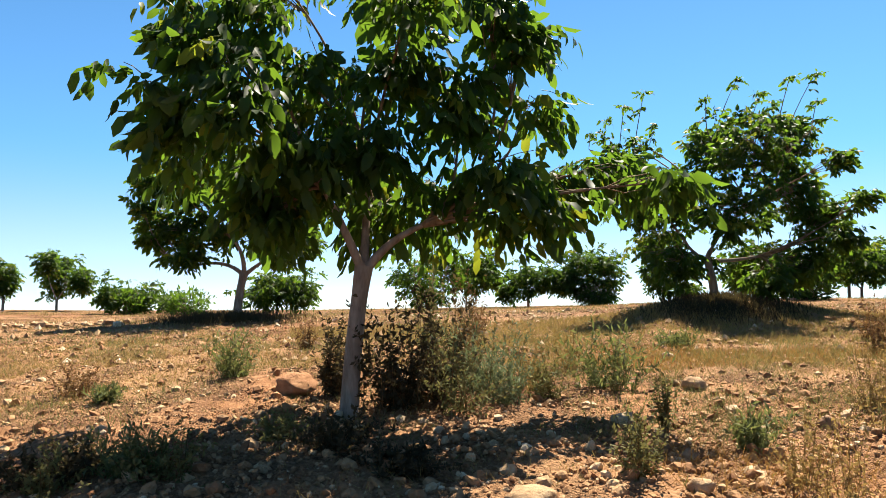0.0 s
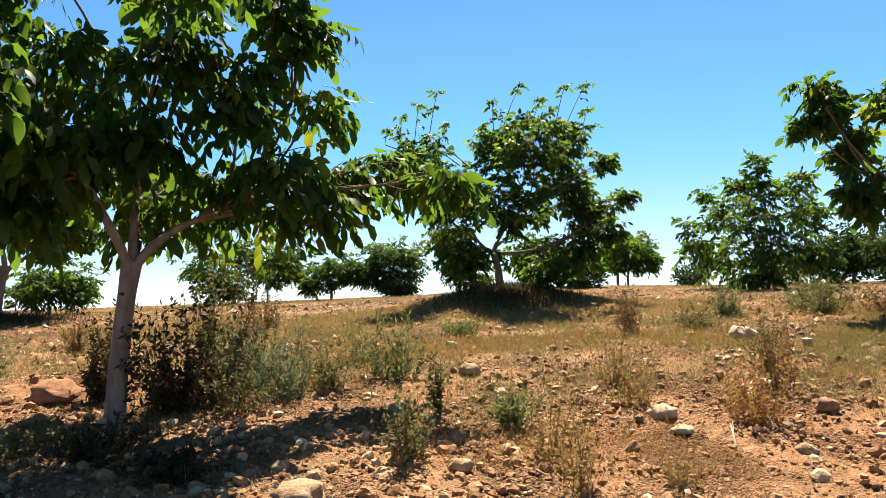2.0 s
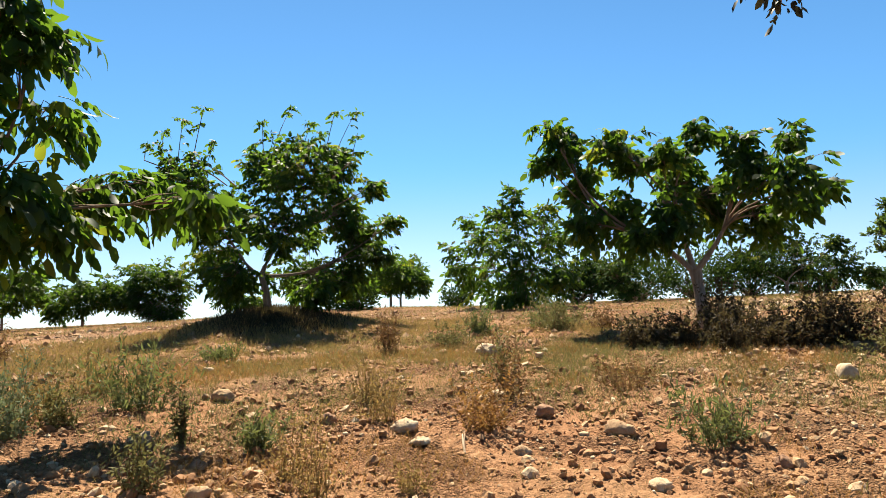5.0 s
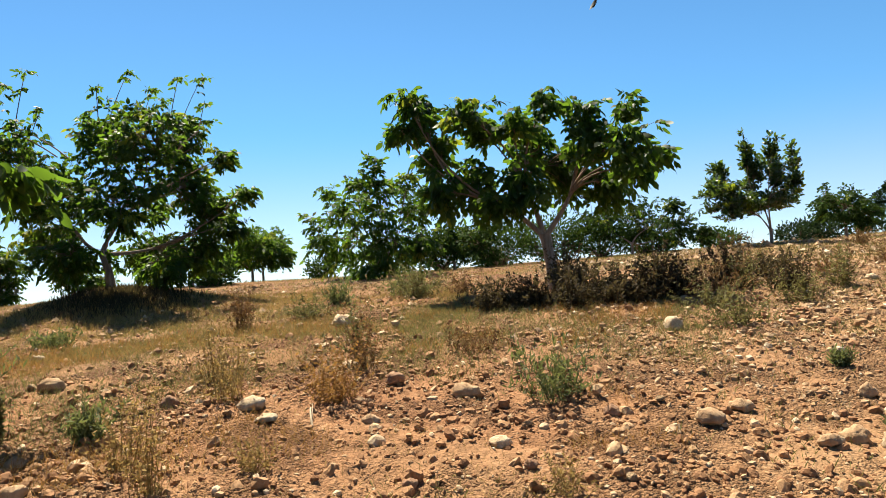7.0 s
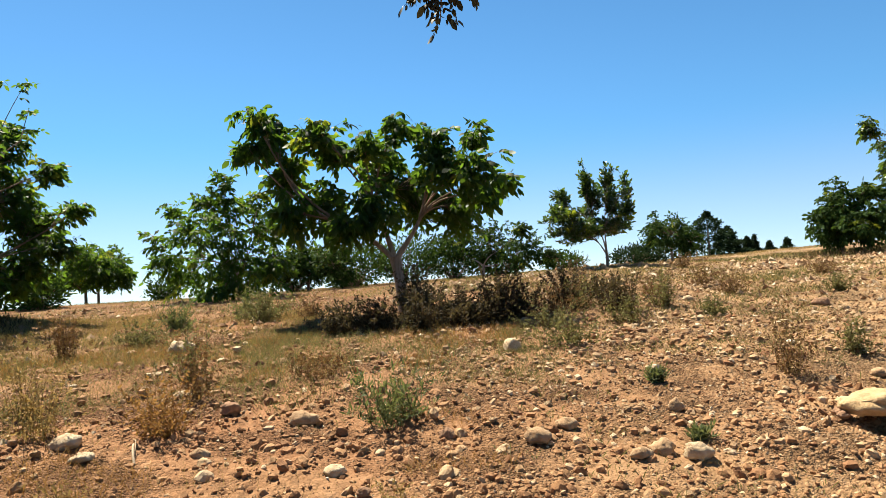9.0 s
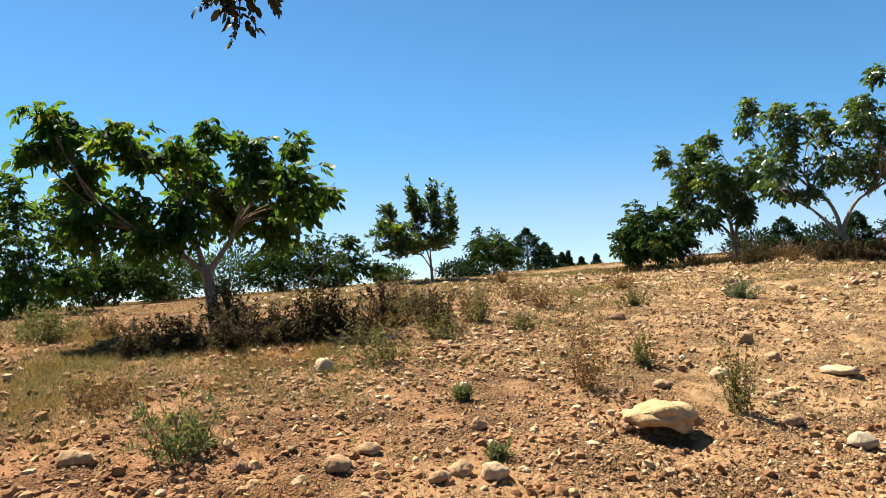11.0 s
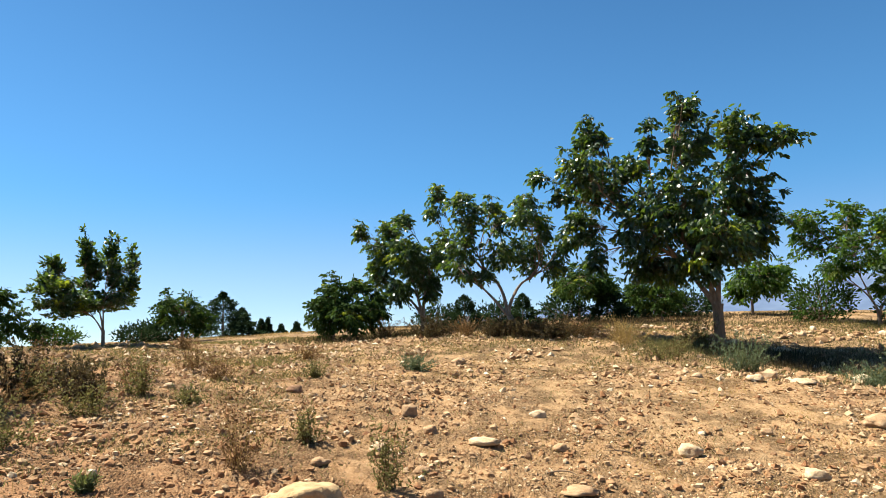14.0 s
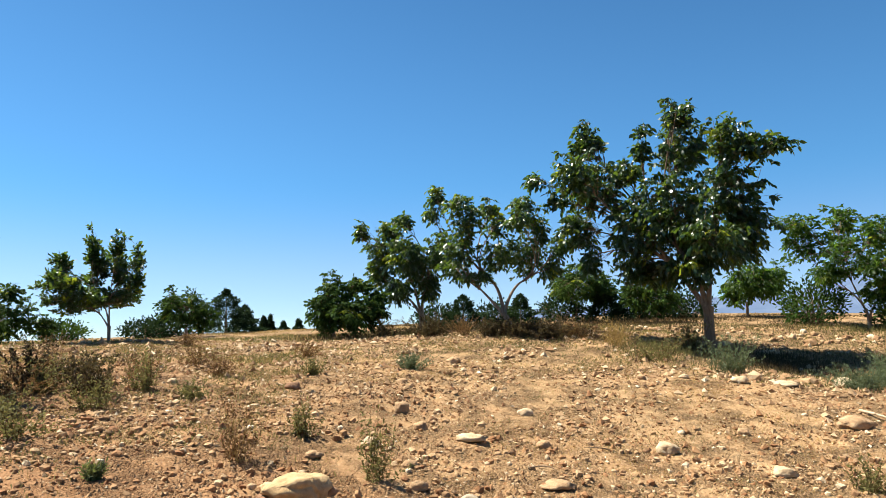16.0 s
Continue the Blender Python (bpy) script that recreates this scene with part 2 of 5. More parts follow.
def blades(soup, base, way, normal, length, width, fine):
    """Leaf blades: base points, directions, face normals, lengths, widths. fine: a folded, curved blade; "oval": a bowed oval; else a kite."""
    way = unit(way)
    side = unit(np.cross(way, normal))
    up = np.cross(side, way)
    L, W = length[:, None], width[:, None]
    if fine == "oval":
        cols = [base, base + way * L * 0.3 + side * W * 0.46, base + way * L * 0.3 - side * W * 0.46,
                base + way * L * 0.68 + side * W * 0.42 - up * L * 0.05, base + way * L * 0.68 - side * W * 0.42 - up * L * 0.05, base + way * L - up * L * 0.2]
        tri = [(0, 1, 2), (1, 3, 4), (1, 4, 2), (3, 5, 4)]
    elif fine:
        cols = [base,
                base + way * L * 0.24 + side * W * 0.43 + up * W * 0.10, base + way * L * 0.26, base + way * L * 0.24 - side * W * 0.43 + up * W * 0.10,
                base + way * L * 0.7 + side * W * 0.42 + up * W * 0.06 - up * L * 0.05, base + way * L * 0.7 - up * L * 0.07, base + way * L * 0.7 - side * W * 0.42 + up * W * 0.06 - up * L * 0.05,
                base + way * L - up * L * 0.2]
        tri = [(0, 1, 2), (0, 2, 3), (1, 4, 5), (1, 5, 2), (2, 5, 6), (2, 6, 3), (4, 7, 5), (5, 7, 6)]
    else:
        cols = [base, base + way * L * 0.52 + side * W * 0.5, base + way * L * 0.52 - side * W * 0.5, base + way * L - up * L * 0.12]
        tri = [(0, 1, 2), (1, 3, 2)]
    v = np.stack(cols, 1)
    k, n = v.shape[1], len(base)
    f = (np.arange(n)[:, None, None] * k + np.asarray(tri)[None]).reshape(-1, 3)
    soup.add(v.reshape(-1, 3), f)


# ---------------------------------------------------------------- the lie of the land
PIVOT = (0.5, -0.5)
LAND = [0.111, -1.309, -0.152, 0.309, -0.138, -1.287, -0.245, 0.411, 1.450, 2.675, -1.562, 1.575, 0.637, 0.377, 0.488, 1.321, 0.989, 0.201, -0.850, 1.560, 0.185, -0.818, -0.687, -1.543, 0.922, -2.855, 1.572, 0.050, -1.419]
MOUNDS = [(4.72, 12.01, 0.42, 1.15), (19.3, -4.1, 0.25, 2.2), (18.9, -14.2, 0.12, 4.0), (6.47, -0.36, -0.3, 0.08), (-4.56, 15.34, 0.14, 1.4), (18.5, 6.2, 0.16, 2.0), (16.46, -8.26, 0.13, 1.8), (16.6, -10.6, -0.2, 1.6), (14.7, -9.3, -0.26, 1.3), (9.5, 20.5, 0.2, 3.0)]


def land(x, y):
    """Height of the smooth hillside; x and y may be arrays."""
    x, y = np.asarray(x, float), np.asarray(y, float)
    dx, dy = x - PIVOT[0], y - PIVOT[1]
    r, a = np.hypot(dx, dy), np.arctan2(dx, dy) - 0.8
    w = r / (r + 7.0)
    z, i = LAND[0] + 0 * r, 1
    for j in (1, 2, 3, 4):
        for k in (0, 1, 2, 3):
            z = z + LAND[i] * w ** j * np.cos(k * a)
            i += 1
            if k:
                z = z + LAND[i] * w ** j * np.sin(k * a)
                i += 1
    for mx, my, h, s in MOUNDS:
        z = z + h * np.exp(-((x - mx) ** 2 + (y - my) ** 2) / (2 * s * s))
    # beyond the brow the hill falls away to a plain
    out = np.clip(r - 30.0, 0, None)
    k = np.exp(-np.clip(r - 30.0, 0, None) / 60.0)
    return z * k - 0.024 * out ** 2 / (out + 12.0)


def ground_at(x, y):
    return float(land(x, y))


def lumps(p, scale, share, radius):
    """Height, from 0 to 1, of half-buried crumbs: one in each cell of a jumbled grid, in a share of the cells."""
    near, at = noise.voronoi(p * scale)
    pick = noise.cell(at[0] * 9.7) % 1.0
    if pick > share:
        return 0.0
    k = near[0] / (radius * (0.45 + 0.55 * pick / share))
    return math.sqrt(1 - k * k) * (0.4 + 0.6 * pick / share) if k < 1 else 0.0


def clod(x, y, r):
    """Small relief of the tilled earth at one point."""
    if r > 60:
        return 0.0
    near = 1.0 if r < 12 else max(0.25, 1 - (r - 12) / 15)
    p = Vector((x, y, 0.0))
    h = 0.035 * noise.noise(p * 0.9) + 0.03 * noise.noise(p * 2.7 + Vector((5, 1, 2)))
    # beaten, dusty tracks lie smooth between the crumbly ground
    rough = min(1.0, max(0.12, 0.75 + 1.6 * noise.noise(p * 0.55 + Vector((9, 4, 0))) + 0.8 * noise.noise(p * 1.7)))
    q = p + Vector((0.03 * noise.noise(p * 9.0), 0.03 * noise.noise(p * 9.0 + Vector((3, 3, 3))), 0))
    h += rough * (0.03 * max(0.0, noise.noise(p * 5.5)) + 0.03 * abs(noise.noise(p * 11.0)) + 0.018 * noise.noise(p * 25.0))
    if r < 16:
        h += rough * (0.042 * lumps(q, 7.0, 0.4, 0.42) + 0.026 * lumps(q, 14.0, 0.6, 0.45))
    return h * near


# ---------------------------------------------------------------- ground
def build_ground():
    """One sheet from under the camera to the horizon, finest where the walk looks."""
    radii = [0.1]
    while radii[-1] < 4200:
        r = radii[-1]
        radii.append(r * (1.0066 if 3.0 < r < 10 else 1.011 if 2.6 < r < 15 else 1.018 if r < 34 else 1.05) if r > 0.5 else r * 1.3)
    fine = np.radians(np.linspace(-42, 138, 680, endpoint=False))
    rest = np.radians(np.linspace(138, 318, 90, endpoint=False))
    ang = np.concatenate([fine, rest])
    R, A = np.meshgrid(radii, ang, indexing="ij")
    X, Y = PIVOT[0] + R * np.sin(A), PIVOT[1] + R * np.cos(A)
    Z = land(X, Y)
    for i, r in enumerate(radii):
        if r < 40:
            for j in range(len(ang)):
                Z[i, j] += clod(X[i, j], Y[i, j], r)
    n = len(ang)
    v = np.stack([X, Y, Z], -1).reshape(-1, 3)
    i, j = np.meshgrid(np.arange(len(radii) - 1), np.arange(n), indexing="ij")
    q = np.stack([i * n + j, (i + 1) * n + j, (i + 1) * n + (j + 1) % n, i * n + (j + 1) % n], -1).reshape(-1, 4)
    v = np.concatenate([v, [[PIVOT[0], PIVOT[1], v[0, 2]]]])
    k = np.arange(0, n, 2)
    q = np.concatenate([q[:, ::-1], np.stack([np.full(n // 2, len(v) - 1), (k + 2) % n, k + 1, k], 1)])
    me = mesh_np("ground", v, q, SOIL)
    return tagged(new("ground", me), "stony reddish tilled earth of a hillside orchard", "ground", kind="structure")


ground = build_ground()


# ---------------------------------------------------------------- trees
def compound_leaves(soup, tips, ways, rng, size, fine, droop):
    """Walnut leaves: a bowed stalk with three pairs of leaflets and a larger end leaflet."""
    n = len(tips)
    ways = unit(ways)
    L = size * (rng.uniform(1.5, 2.2, n) if fine is True else rng.uniform(1.0, 1.8, n))[:, None]
    down = np.array([0, 0, -1.0])
    # every leaf hangs and twists in its own way
    hang = droop * rng.uniform(0.35, 1.5, n)[:, None]
    side = unit(np.cross(ways, down + rng.normal(0, 0.5, (n, 3))))
    face = -down * 0.5 + rng.normal(0, 0.7, (n, 3))
    for s, sgn in ((0.35, 1), (0.35, -1), (0.6, 1), (0.6, -1), (0.85, 1), (0.85, -1), (1.0, 0)):
        b = tips + ways * L * s + down * L * hang * s * s * 0.6
        w = ways * (0.45 if sgn else 1.0) + side * sgn * 0.8 + down * (hang * (1.5 if fine is True else 1.0) + rng.uniform(-0.1, 0.35, n)[:, None]) + rng.normal(0, 0.26, (n, 3))
        nm = unit(face + rng.normal(0, 0.5, (n, 3)))
        ln = size * (0.62 + 0.38 * s + (0.2 if sgn == 0 else 0)) * rng.uniform(0.7, 1.2, n)
        blades(soup, b, w, nm, ln, ln * rng.uniform(0.4, 0.56, n), fine)


def single_leaves(root, ends, mid, ah, rng, size, droop):
    """The leaves on the near side of a crown, one by one."""
    meshes = []
    for k in range(6):
        sp = Soup()
        compound_leaves(sp, np.zeros((1, 3)), np.array([[1.0, 0, 0.15]]), rng, size, True, droop)
        stalk = bezier((-0.02, 0, 0), (size, 0, 0.01), (size * 2.0, 0, -size * droop), 5)
        v, q = tube(stalk, np.linspace(0.0035, 0.0015, 5), 3)
        sp.add(v, [t for a, b, c, d in q for t in ((a, b, c), (a, c, d))])
        meshes.append(sp.mesh("leaf", LEAF if k < 5 else LEAF_PALE))
    near = sorted(ends, key=lambda p: float((p - mid) @ ah))[:int(len(ends) * 0.75)]
    near = [near[i] for i in rng.permutation(len(near))[:140]]
    for i, p in enumerate(near):
        for j in range(2):
            ob = part("leaf", meshes[rng.integers(0, 6)], root)
            w = p - mid + rng.normal(0, 0.5, 3)
            ob.location = p + rng.normal(0, 0.05, 3)
            ob.rotation_euler = (rng.normal(0, 0.3), rng.uniform(-0.35, 0.35), math.atan2(w[1], w[0]))


def walnut(label, x, y, az, fork, r0, blobs, tips, size, seed, fine=False, droop=0.9, mat=None, group="orchard trees", lean=0.0, spread=1.0, per=4, shoots=(), oval=False, stray=1.0, limbs=3, bark=None):
    """A walnut tree: trunk, one limb with its twigs for each mass of the crown, and the leaves.
    blobs: (right, away, up, half width, half height) of each mass as seen along az.
    shoots: long bare shoots that end in a whorl of leaves, from (right, up) to (right, up). limbs: how many leave the fork."""
    rng = np.random.default_rng(seed)
    root = tagged(new("walnut_tree"), label, "tree", group)
    root.location = (x, y, ground_at(x, y) - 0.02)
    a = radians(az)
    ra, ah, up = np.array([math.cos(a), -math.sin(a), 0]), np.array([math.sin(a), math.cos(a), 0]), np.array([0, 0, 1.0])
    top = ra * lean + up * fork
    path = bezier((0, 0, -0.2), ra * lean * 0.2 + up * fork * 0.5 + ah * rng.normal(0, 0.02), top, 12)
    r0 = r0 * (0.84 if fine or tips > 400 else 0.62)
    rad = r0 * np.interp(np.linspace(0, 1, 12), [0, 0.12, 0.25, 0.8, 1], [1.45, 1.25, 1.05, 0.92, 1.1])
    s = Soup()
    s.add(*tube(path, rad, 12 if fine else 8))
    part("trunk", s.mesh("trunk", bark or BARK), root)
    leaves, pale, ends_all = Soup(), Soup(), []
    # the masses stand round the trunk, not in one plane
    half = max(abs(b[0]) + 0.5 * b[3] for b in blobs)
    dist, eye = math.hypot(x - 0.6, y + 0.6), 1.42 - root.location[2]
    deep = []
    for bx, by, bz, rx, rz in blobs:
        by += rng.uniform(-1, 1) * (0.45 if fine else 0.7) * half * math.sqrt(max(0.0, 1 - (bx / half) ** 2)) * min(1.0, 0.35 + rx / half)
        k = 1 + by / dist
        deep.append((bx * k, by, eye + (bz - eye) * k, rx * k, rz * k))
    blobs = deep
    tips = min(tips, int(150 * sum(b[3] * b[4] for b in blobs)))
    vol = np.array([b[3] * b[4] for b in blobs]) ** 0.85
    counts = np.maximum(3, (tips * vol / vol.sum())).astype(int)
    mid = sum((ra * b[0] + ah * b[1] + up * b[2]) * v for b, v in zip(blobs, vol)) / vol.sum()
    # main limbs, each of which feeds the masses that lie its way
    order = sorted(range(len(blobs)), key=lambda i: math.atan2(blobs[i][2] - fork * 0.6, blobs[i][0]))
    share = max(2, math.ceil(len(blobs) / limbs))
    node_of = {}
    for g in range(0, len(order), share):
        ids = order[g:g + share]
        cen = sum(ra * blobs[i][0] + ah * blobs[i][1] + up * blobs[i][2] for i in ids) / len(ids)
        nd = top + (cen - top) * np.array([0.42 * spread, 0.42 * spread, 0.42])
        nd = nd + rng.normal(0, 0.1, 3) * np.linalg.norm(nd - top)
        ctl = top + (nd - top) * 0.5 + rng.normal(0, 0.08, 3) * np.linalg.norm(nd - top) + up * 0.12 * np.linalg.norm(nd - top) * (-1 if cen[2] < fork + 0.7 else 1)
        main = bezier(top - up * 0.06, ctl, nd, 8)
        s = Soup()
        s.add(*tube(main, np.linspace(r0 * 0.6, r0 * 0.32, 8), 8 if fine else 6))
        arm = part("limb", s.mesh("limb", bark or BARK), root)
        for i in ids:
            node_of[i] = (nd, unit(nd - ctl), arm)
    for bi, ((bx, by, bz, rx, rz), k) in enumerate(zip(blobs, counts)):
        c = ra * bx + ah * (by + rng.normal(0, 0.12) * rx) + up * (bz + 0.5 * size)
        rx, rz = max(rx - (1.7 if fine else 1.25) * size, 0.4 * rx), max(rz - 0.9 * size, 0.5 * rz)
        nd, nw, arm = node_of[bi]
        reach = np.linalg.norm(c - nd)
        limb = bezier(nd - nw * 0.02, nd + nw * 0.45 * reach + rng.normal(0, 0.05 * reach, 3), c, 10)
        lr = np.linspace(r0 * 0.28, max(0.007, r0 * 0.09), 10)
        s = Soup()
        s.add(*tube(limb, lr, 7 if fine else 5))
        d = unit(rng.normal(0, 1, (k, 3)))
        d *= rng.uniform(0.12, 1.0, (k, 1)) ** 0.45 * np.where(rng.random((k, 1)) < (0.35 if fine else 0.2), rng.uniform(1.1, 1.7 if fine else 1.4, (k, 1)), 1.0)
        depth = max(rx, 0.75 * rz) if rx > 0.35 else rx
        ends = c + ra * d[:, :1] * rx + ah * d[:, 1:2] * depth + up * d[:, 2:] * rz
        ends_all.extend(ends)
        # each twig leaves the limb at the point that lies nearest, or a little before it
        gap = np.linalg.norm(ends[:, None] - limb[None, 3:], axis=2)
        starts = limb[3 + np.clip(np.argmin(gap, axis=1) - rng.integers(0, 3, k), 0, 6)]
        # upright young shoots that break the outline, with a whorl of leaves at their tips
        ns = max(1, int(stray * 4.0 * rx / 0.6)) if rx > 0.2 else 1
        sb = c + ra * rng.uniform(-0.9, 0.9, (ns, 1)) * rx + ah * rng.uniform(-0.5, 0.5, (ns, 1)) * rx + up * rz * rng.uniform(0.3, 0.7, (ns, 1))
        sb = ends[np.argmin(np.linalg.norm(ends[None] - sb[:, None], axis=2), axis=1)]
        tall = rng.uniform(0.22, 0.5, (ns, 1)) * min(1.0, 0.4 + rz) * (1.0 if rx > 0.4 else 0.4)
        se_ = sb + up * tall + rng.normal(0, 0.1, (ns, 3)) + (unit(c - top) * [1, 1, 0]) * rng.uniform(0.0, 0.35, (ns, 1))
        starts, ends = np.concatenate([starts, sb]), np.concatenate([ends, se_])
        k = len(ends)
        for p, q in zip(starts, ends):
            m = (p + q) / 2 + (up * 0.15 + rng.normal(0, 0.16, 3)) * np.linalg.norm(q - p)
            s.add(*tube(bezier(p, m, q, 4), np.linspace(max(0.005, r0 * 0.06), 0.003, 4), 3))
        part("branch", s.mesh("branch", TWIG), arm)
        old = rng.random(k) < 0.045
        for dest, pick in ((leaves, ~old), (pale, old)):
            if not pick.any():
                continue
            e = np.repeat(ends[pick], per, 0)
            st = np.repeat(starts[pick], per, 0)
            # most leaves whorl round the tip, the rest stand along the shoot
            t = np.where(rng.random((len(e), 1)) < 0.6, rng.uniform(0.93, 1.0, (len(e), 1)), rng.uniform(0.45, 0.95, (len(e), 1)))
            base = st + (e - st) * t
            spin = rng.uniform(0, 2 * math.pi, (len(e), 1))
            flat = ra * np.cos(spin) + ah * np.sin(spin)
            w = flat + unit(e - mid) * 0.35 + unit(e - st) * 0.3 + rng.normal(0, 0.3, e.shape) + up * (0.15 + (1.3 if droop < 0.3 else 0.0))
            compound_leaves(dest, base, w, rng, size, fine or ("oval" if oval else False), droop)
    for x0, z0, x1, z1 in shoots:
        a0, b0 = ra * x0 + ah * rng.normal(0, 0.2) + up * z0, ra * x1 + ah * rng.normal(0, 0.2) + up * z1
        foot = a0 + (mid - a0) * 0.35
        s = Soup()
        s.add(*tube(np.concatenate([bezier(foot, (foot + a0) / 2 + up * 0.05, a0, 4)[:-1], bezier(a0, (a0 + b0) / 2 + (a0 - b0) * [0.1, 0.1, 0], b0, 5)]), np.linspace(0.012, 0.005, 8), 4))
        part("shoot", s.mesh("shoot", TWIG), root)
        t = np.concatenate([np.full(7, 1.0), rng.uniform(0.4, 0.9, 3)])[:, None]
        spin = rng.uniform(0, 2 * math.pi, (10, 1))
        compound_leaves(leaves, a0 + (b0 - a0) * t, ra * np.cos(spin) + ah * np.sin(spin) + up * 0.25, rng, size * 0.8, "oval", droop)
    tagged(part("crown", leaves.mesh("crown", mat or LEAF), root), kind="stuff")
    if fine:
        single_leaves(root, ends_all, mid, ah, rng, size, droop)
    if pale.v:
        tagged(part("yellowed_foliage", pale.mesh("yellowed_foliage", LEAF_PALE), root, "yellowing walnut leaves"), kind="stuff")
    return root


FAR = "young walnut tree in leaf, far across the orchard"
walnut("large young walnut tree with drooping leaves and pale forked trunk", -0.71, 5.25, -8, 1.14, 0.078, [(-1.26, -0.3, 2.23, 0.38, 0.4), (-1.19, 0.2, 2.96, 0.38, 0.4), (-0.79, -0.1, 2.31, 0.42, 0.46), (-1.18, 0.3, 1.95, 0.4, 0.29), (-0.61, -0.2, 1.71, 0.37, 0.31), (-0.13, 0, 2.36, 0.43, 0.46), (0.1, 0.4, 1.82, 0.4, 0.26), (0.4, -0.3, 2.64, 0.38, 0.4), (0.82, 0.2, 2.31, 0.41, 0.44), (0.6, -0.4, 1.7, 0.39, 0.26)] + [(1.32, 0.1, 2.82, 0.35, 0.35), (1.42, -0.2, 2.32, 0.2, 0.22), (1.14, -0.4, 1.84, 0.41, 0.31), (1.42, -0.4, 1.56, 0.33, 0.22), (1.04, -0.1, 1.45, 0.22, 0.22), (2.09, -0.2, 1.9, 0.4, 0.22), (2.53, -0.3, 1.76, 0.28, 0.24), (0.77, 0.2, 3.26, 0.28, 0.28), (0.15, 0.3, 3.21, 0.21, 0.23), (-0.62, 0, 3.45, 0.52, 0.24)] + [(0.43, 0, 3.47, 0.45, 0.22), (-1.46, -0.4, 2.4, 0.16, 0.09), (-0.28, 0.5, 1.82, 0.33, 0.28), (-0.1, -0.6, 2.02, 0.33, 0.28), (0.28, -0.6, 2.05, 0.33, 0.28), (-0.42, -0.6, 2.0, 0.3, 0.28), (1.05, 0, 3.1, 0.32, 0.3), (-0.71, -0.2, 2.92, 0.3, 0.3), (-1.0, 0.1, 2.72, 0.35, 0.32), (-0.42, -0.3, 2.6, 0.28, 0.3), (-0.5, 0.5, 1.5, 0.34, 0.22), (0.2, 0.5, 1.52, 0.34, 0.2), (0.6, 0.4, 1.45, 0.3, 0.2), (0.45, -0.2, 3.05, 0.35, 0.3), (1.62, -0.2, 1.78, 0.3, 0.25)],
       640, 0.13, 100, True, droop=1.05, per=3, lean=0.11, stray=0.5, limbs=3)
walnut("bushy young walnut tree with upright shoots on a low mound", 4.72, 12.01, 20, 0.72, 0.09, [(-1.45, 0, 2.35, 0.82, 0.62), (-0.87, 0, 1.6, 0.91, 0.71), (-0.09, 0, 2.51, 0.55, 0.75), (0.64, 0, 2.56, 0.83, 0.78), (1.21, 0, 2.61, 0.53, 0.62), (1.25, 0.2, 1.72, 0.68, 0.77), (0.32, -0.3, 1.46, 0.86, 0.57), (-0.98, 0, 0.94, 0.61, 0.35), (-0.61, 0.3, 0.59, 0.71, 0.41), (0.61, 0.4, 0.58, 0.7, 0.55), (1.43, 0.2, 0.6, 0.57, 0.48), (0.89, -0.3, 0.31, 0.65, 0.33), (1.91, 0, 2.23, 0.33, 0.26), (1.72, 0, 1.29, 0.47, 0.42), (2.3, 0, 1.58, 0.3, 0.22), (1.95, 0, 1, 0.37, 0.32)],
       960, 0.108, 101, False, per=5, lean=-0.14, droop=0.8, oval=True, stray=0.3, shoots=[(-1.29, 2.65, -1.12, 3.73), (-1.59, 2.67, -1.48, 3.5), (-1.9, 2.59, -1.79, 3.27), (-2.1, 2.71, -2.1, 3.05), (-0.08, 2.96, -0.09, 3.55), (0.1, 3, 0.42, 3.77), (0.65, 3.1, 0.82, 3.53), (1.09, 3.06, 1.21, 3.62), (1.31, 3.09, 1.65, 3.77), (1.43, 2.74, 1.74, 3), (-1.05, 2.63, -0.92, 3.12), (1.51, 2.73, 1.69, 3.35)])
walnut("dense walnut tree with a dark shadow beneath", -4.56, 15.34, -17, 1.01, 0.112, [(-1.88, 0, 3, 0.46, 0.58), (-1.53, 0, 2.03, 0.73, 0.73), (-0.88, 0.3, 2.96, 1.01, 1.01), (-0.71, -0.3, 1.78, 0.97, 0.61), (0.08, 0, 3.47, 1.14, 0.89), (0.46, -0.2, 2.32, 1.13, 0.88), (1.34, 0, 2.63, 0.77, 0.9), (1.48, 0, 1.79, 0.52, 0.52), (-1.06, 0, 1.3, 0.61, 0.31), (0.74, 0.3, 1.6, 0.78, 0.39), (-1.99, 0, 2.32, 0.29, 0.24), (-1.81, 0, 1.66, 0.27, 0.24), (1.2, 0, 1.75, 0.6, 0.45), (0.9, 0.2, 1.35, 0.5, 0.35)],
       700, 0.125, 102, False, per=5, droop=0.8, oval=True, lean=0.15, stray=0.5)
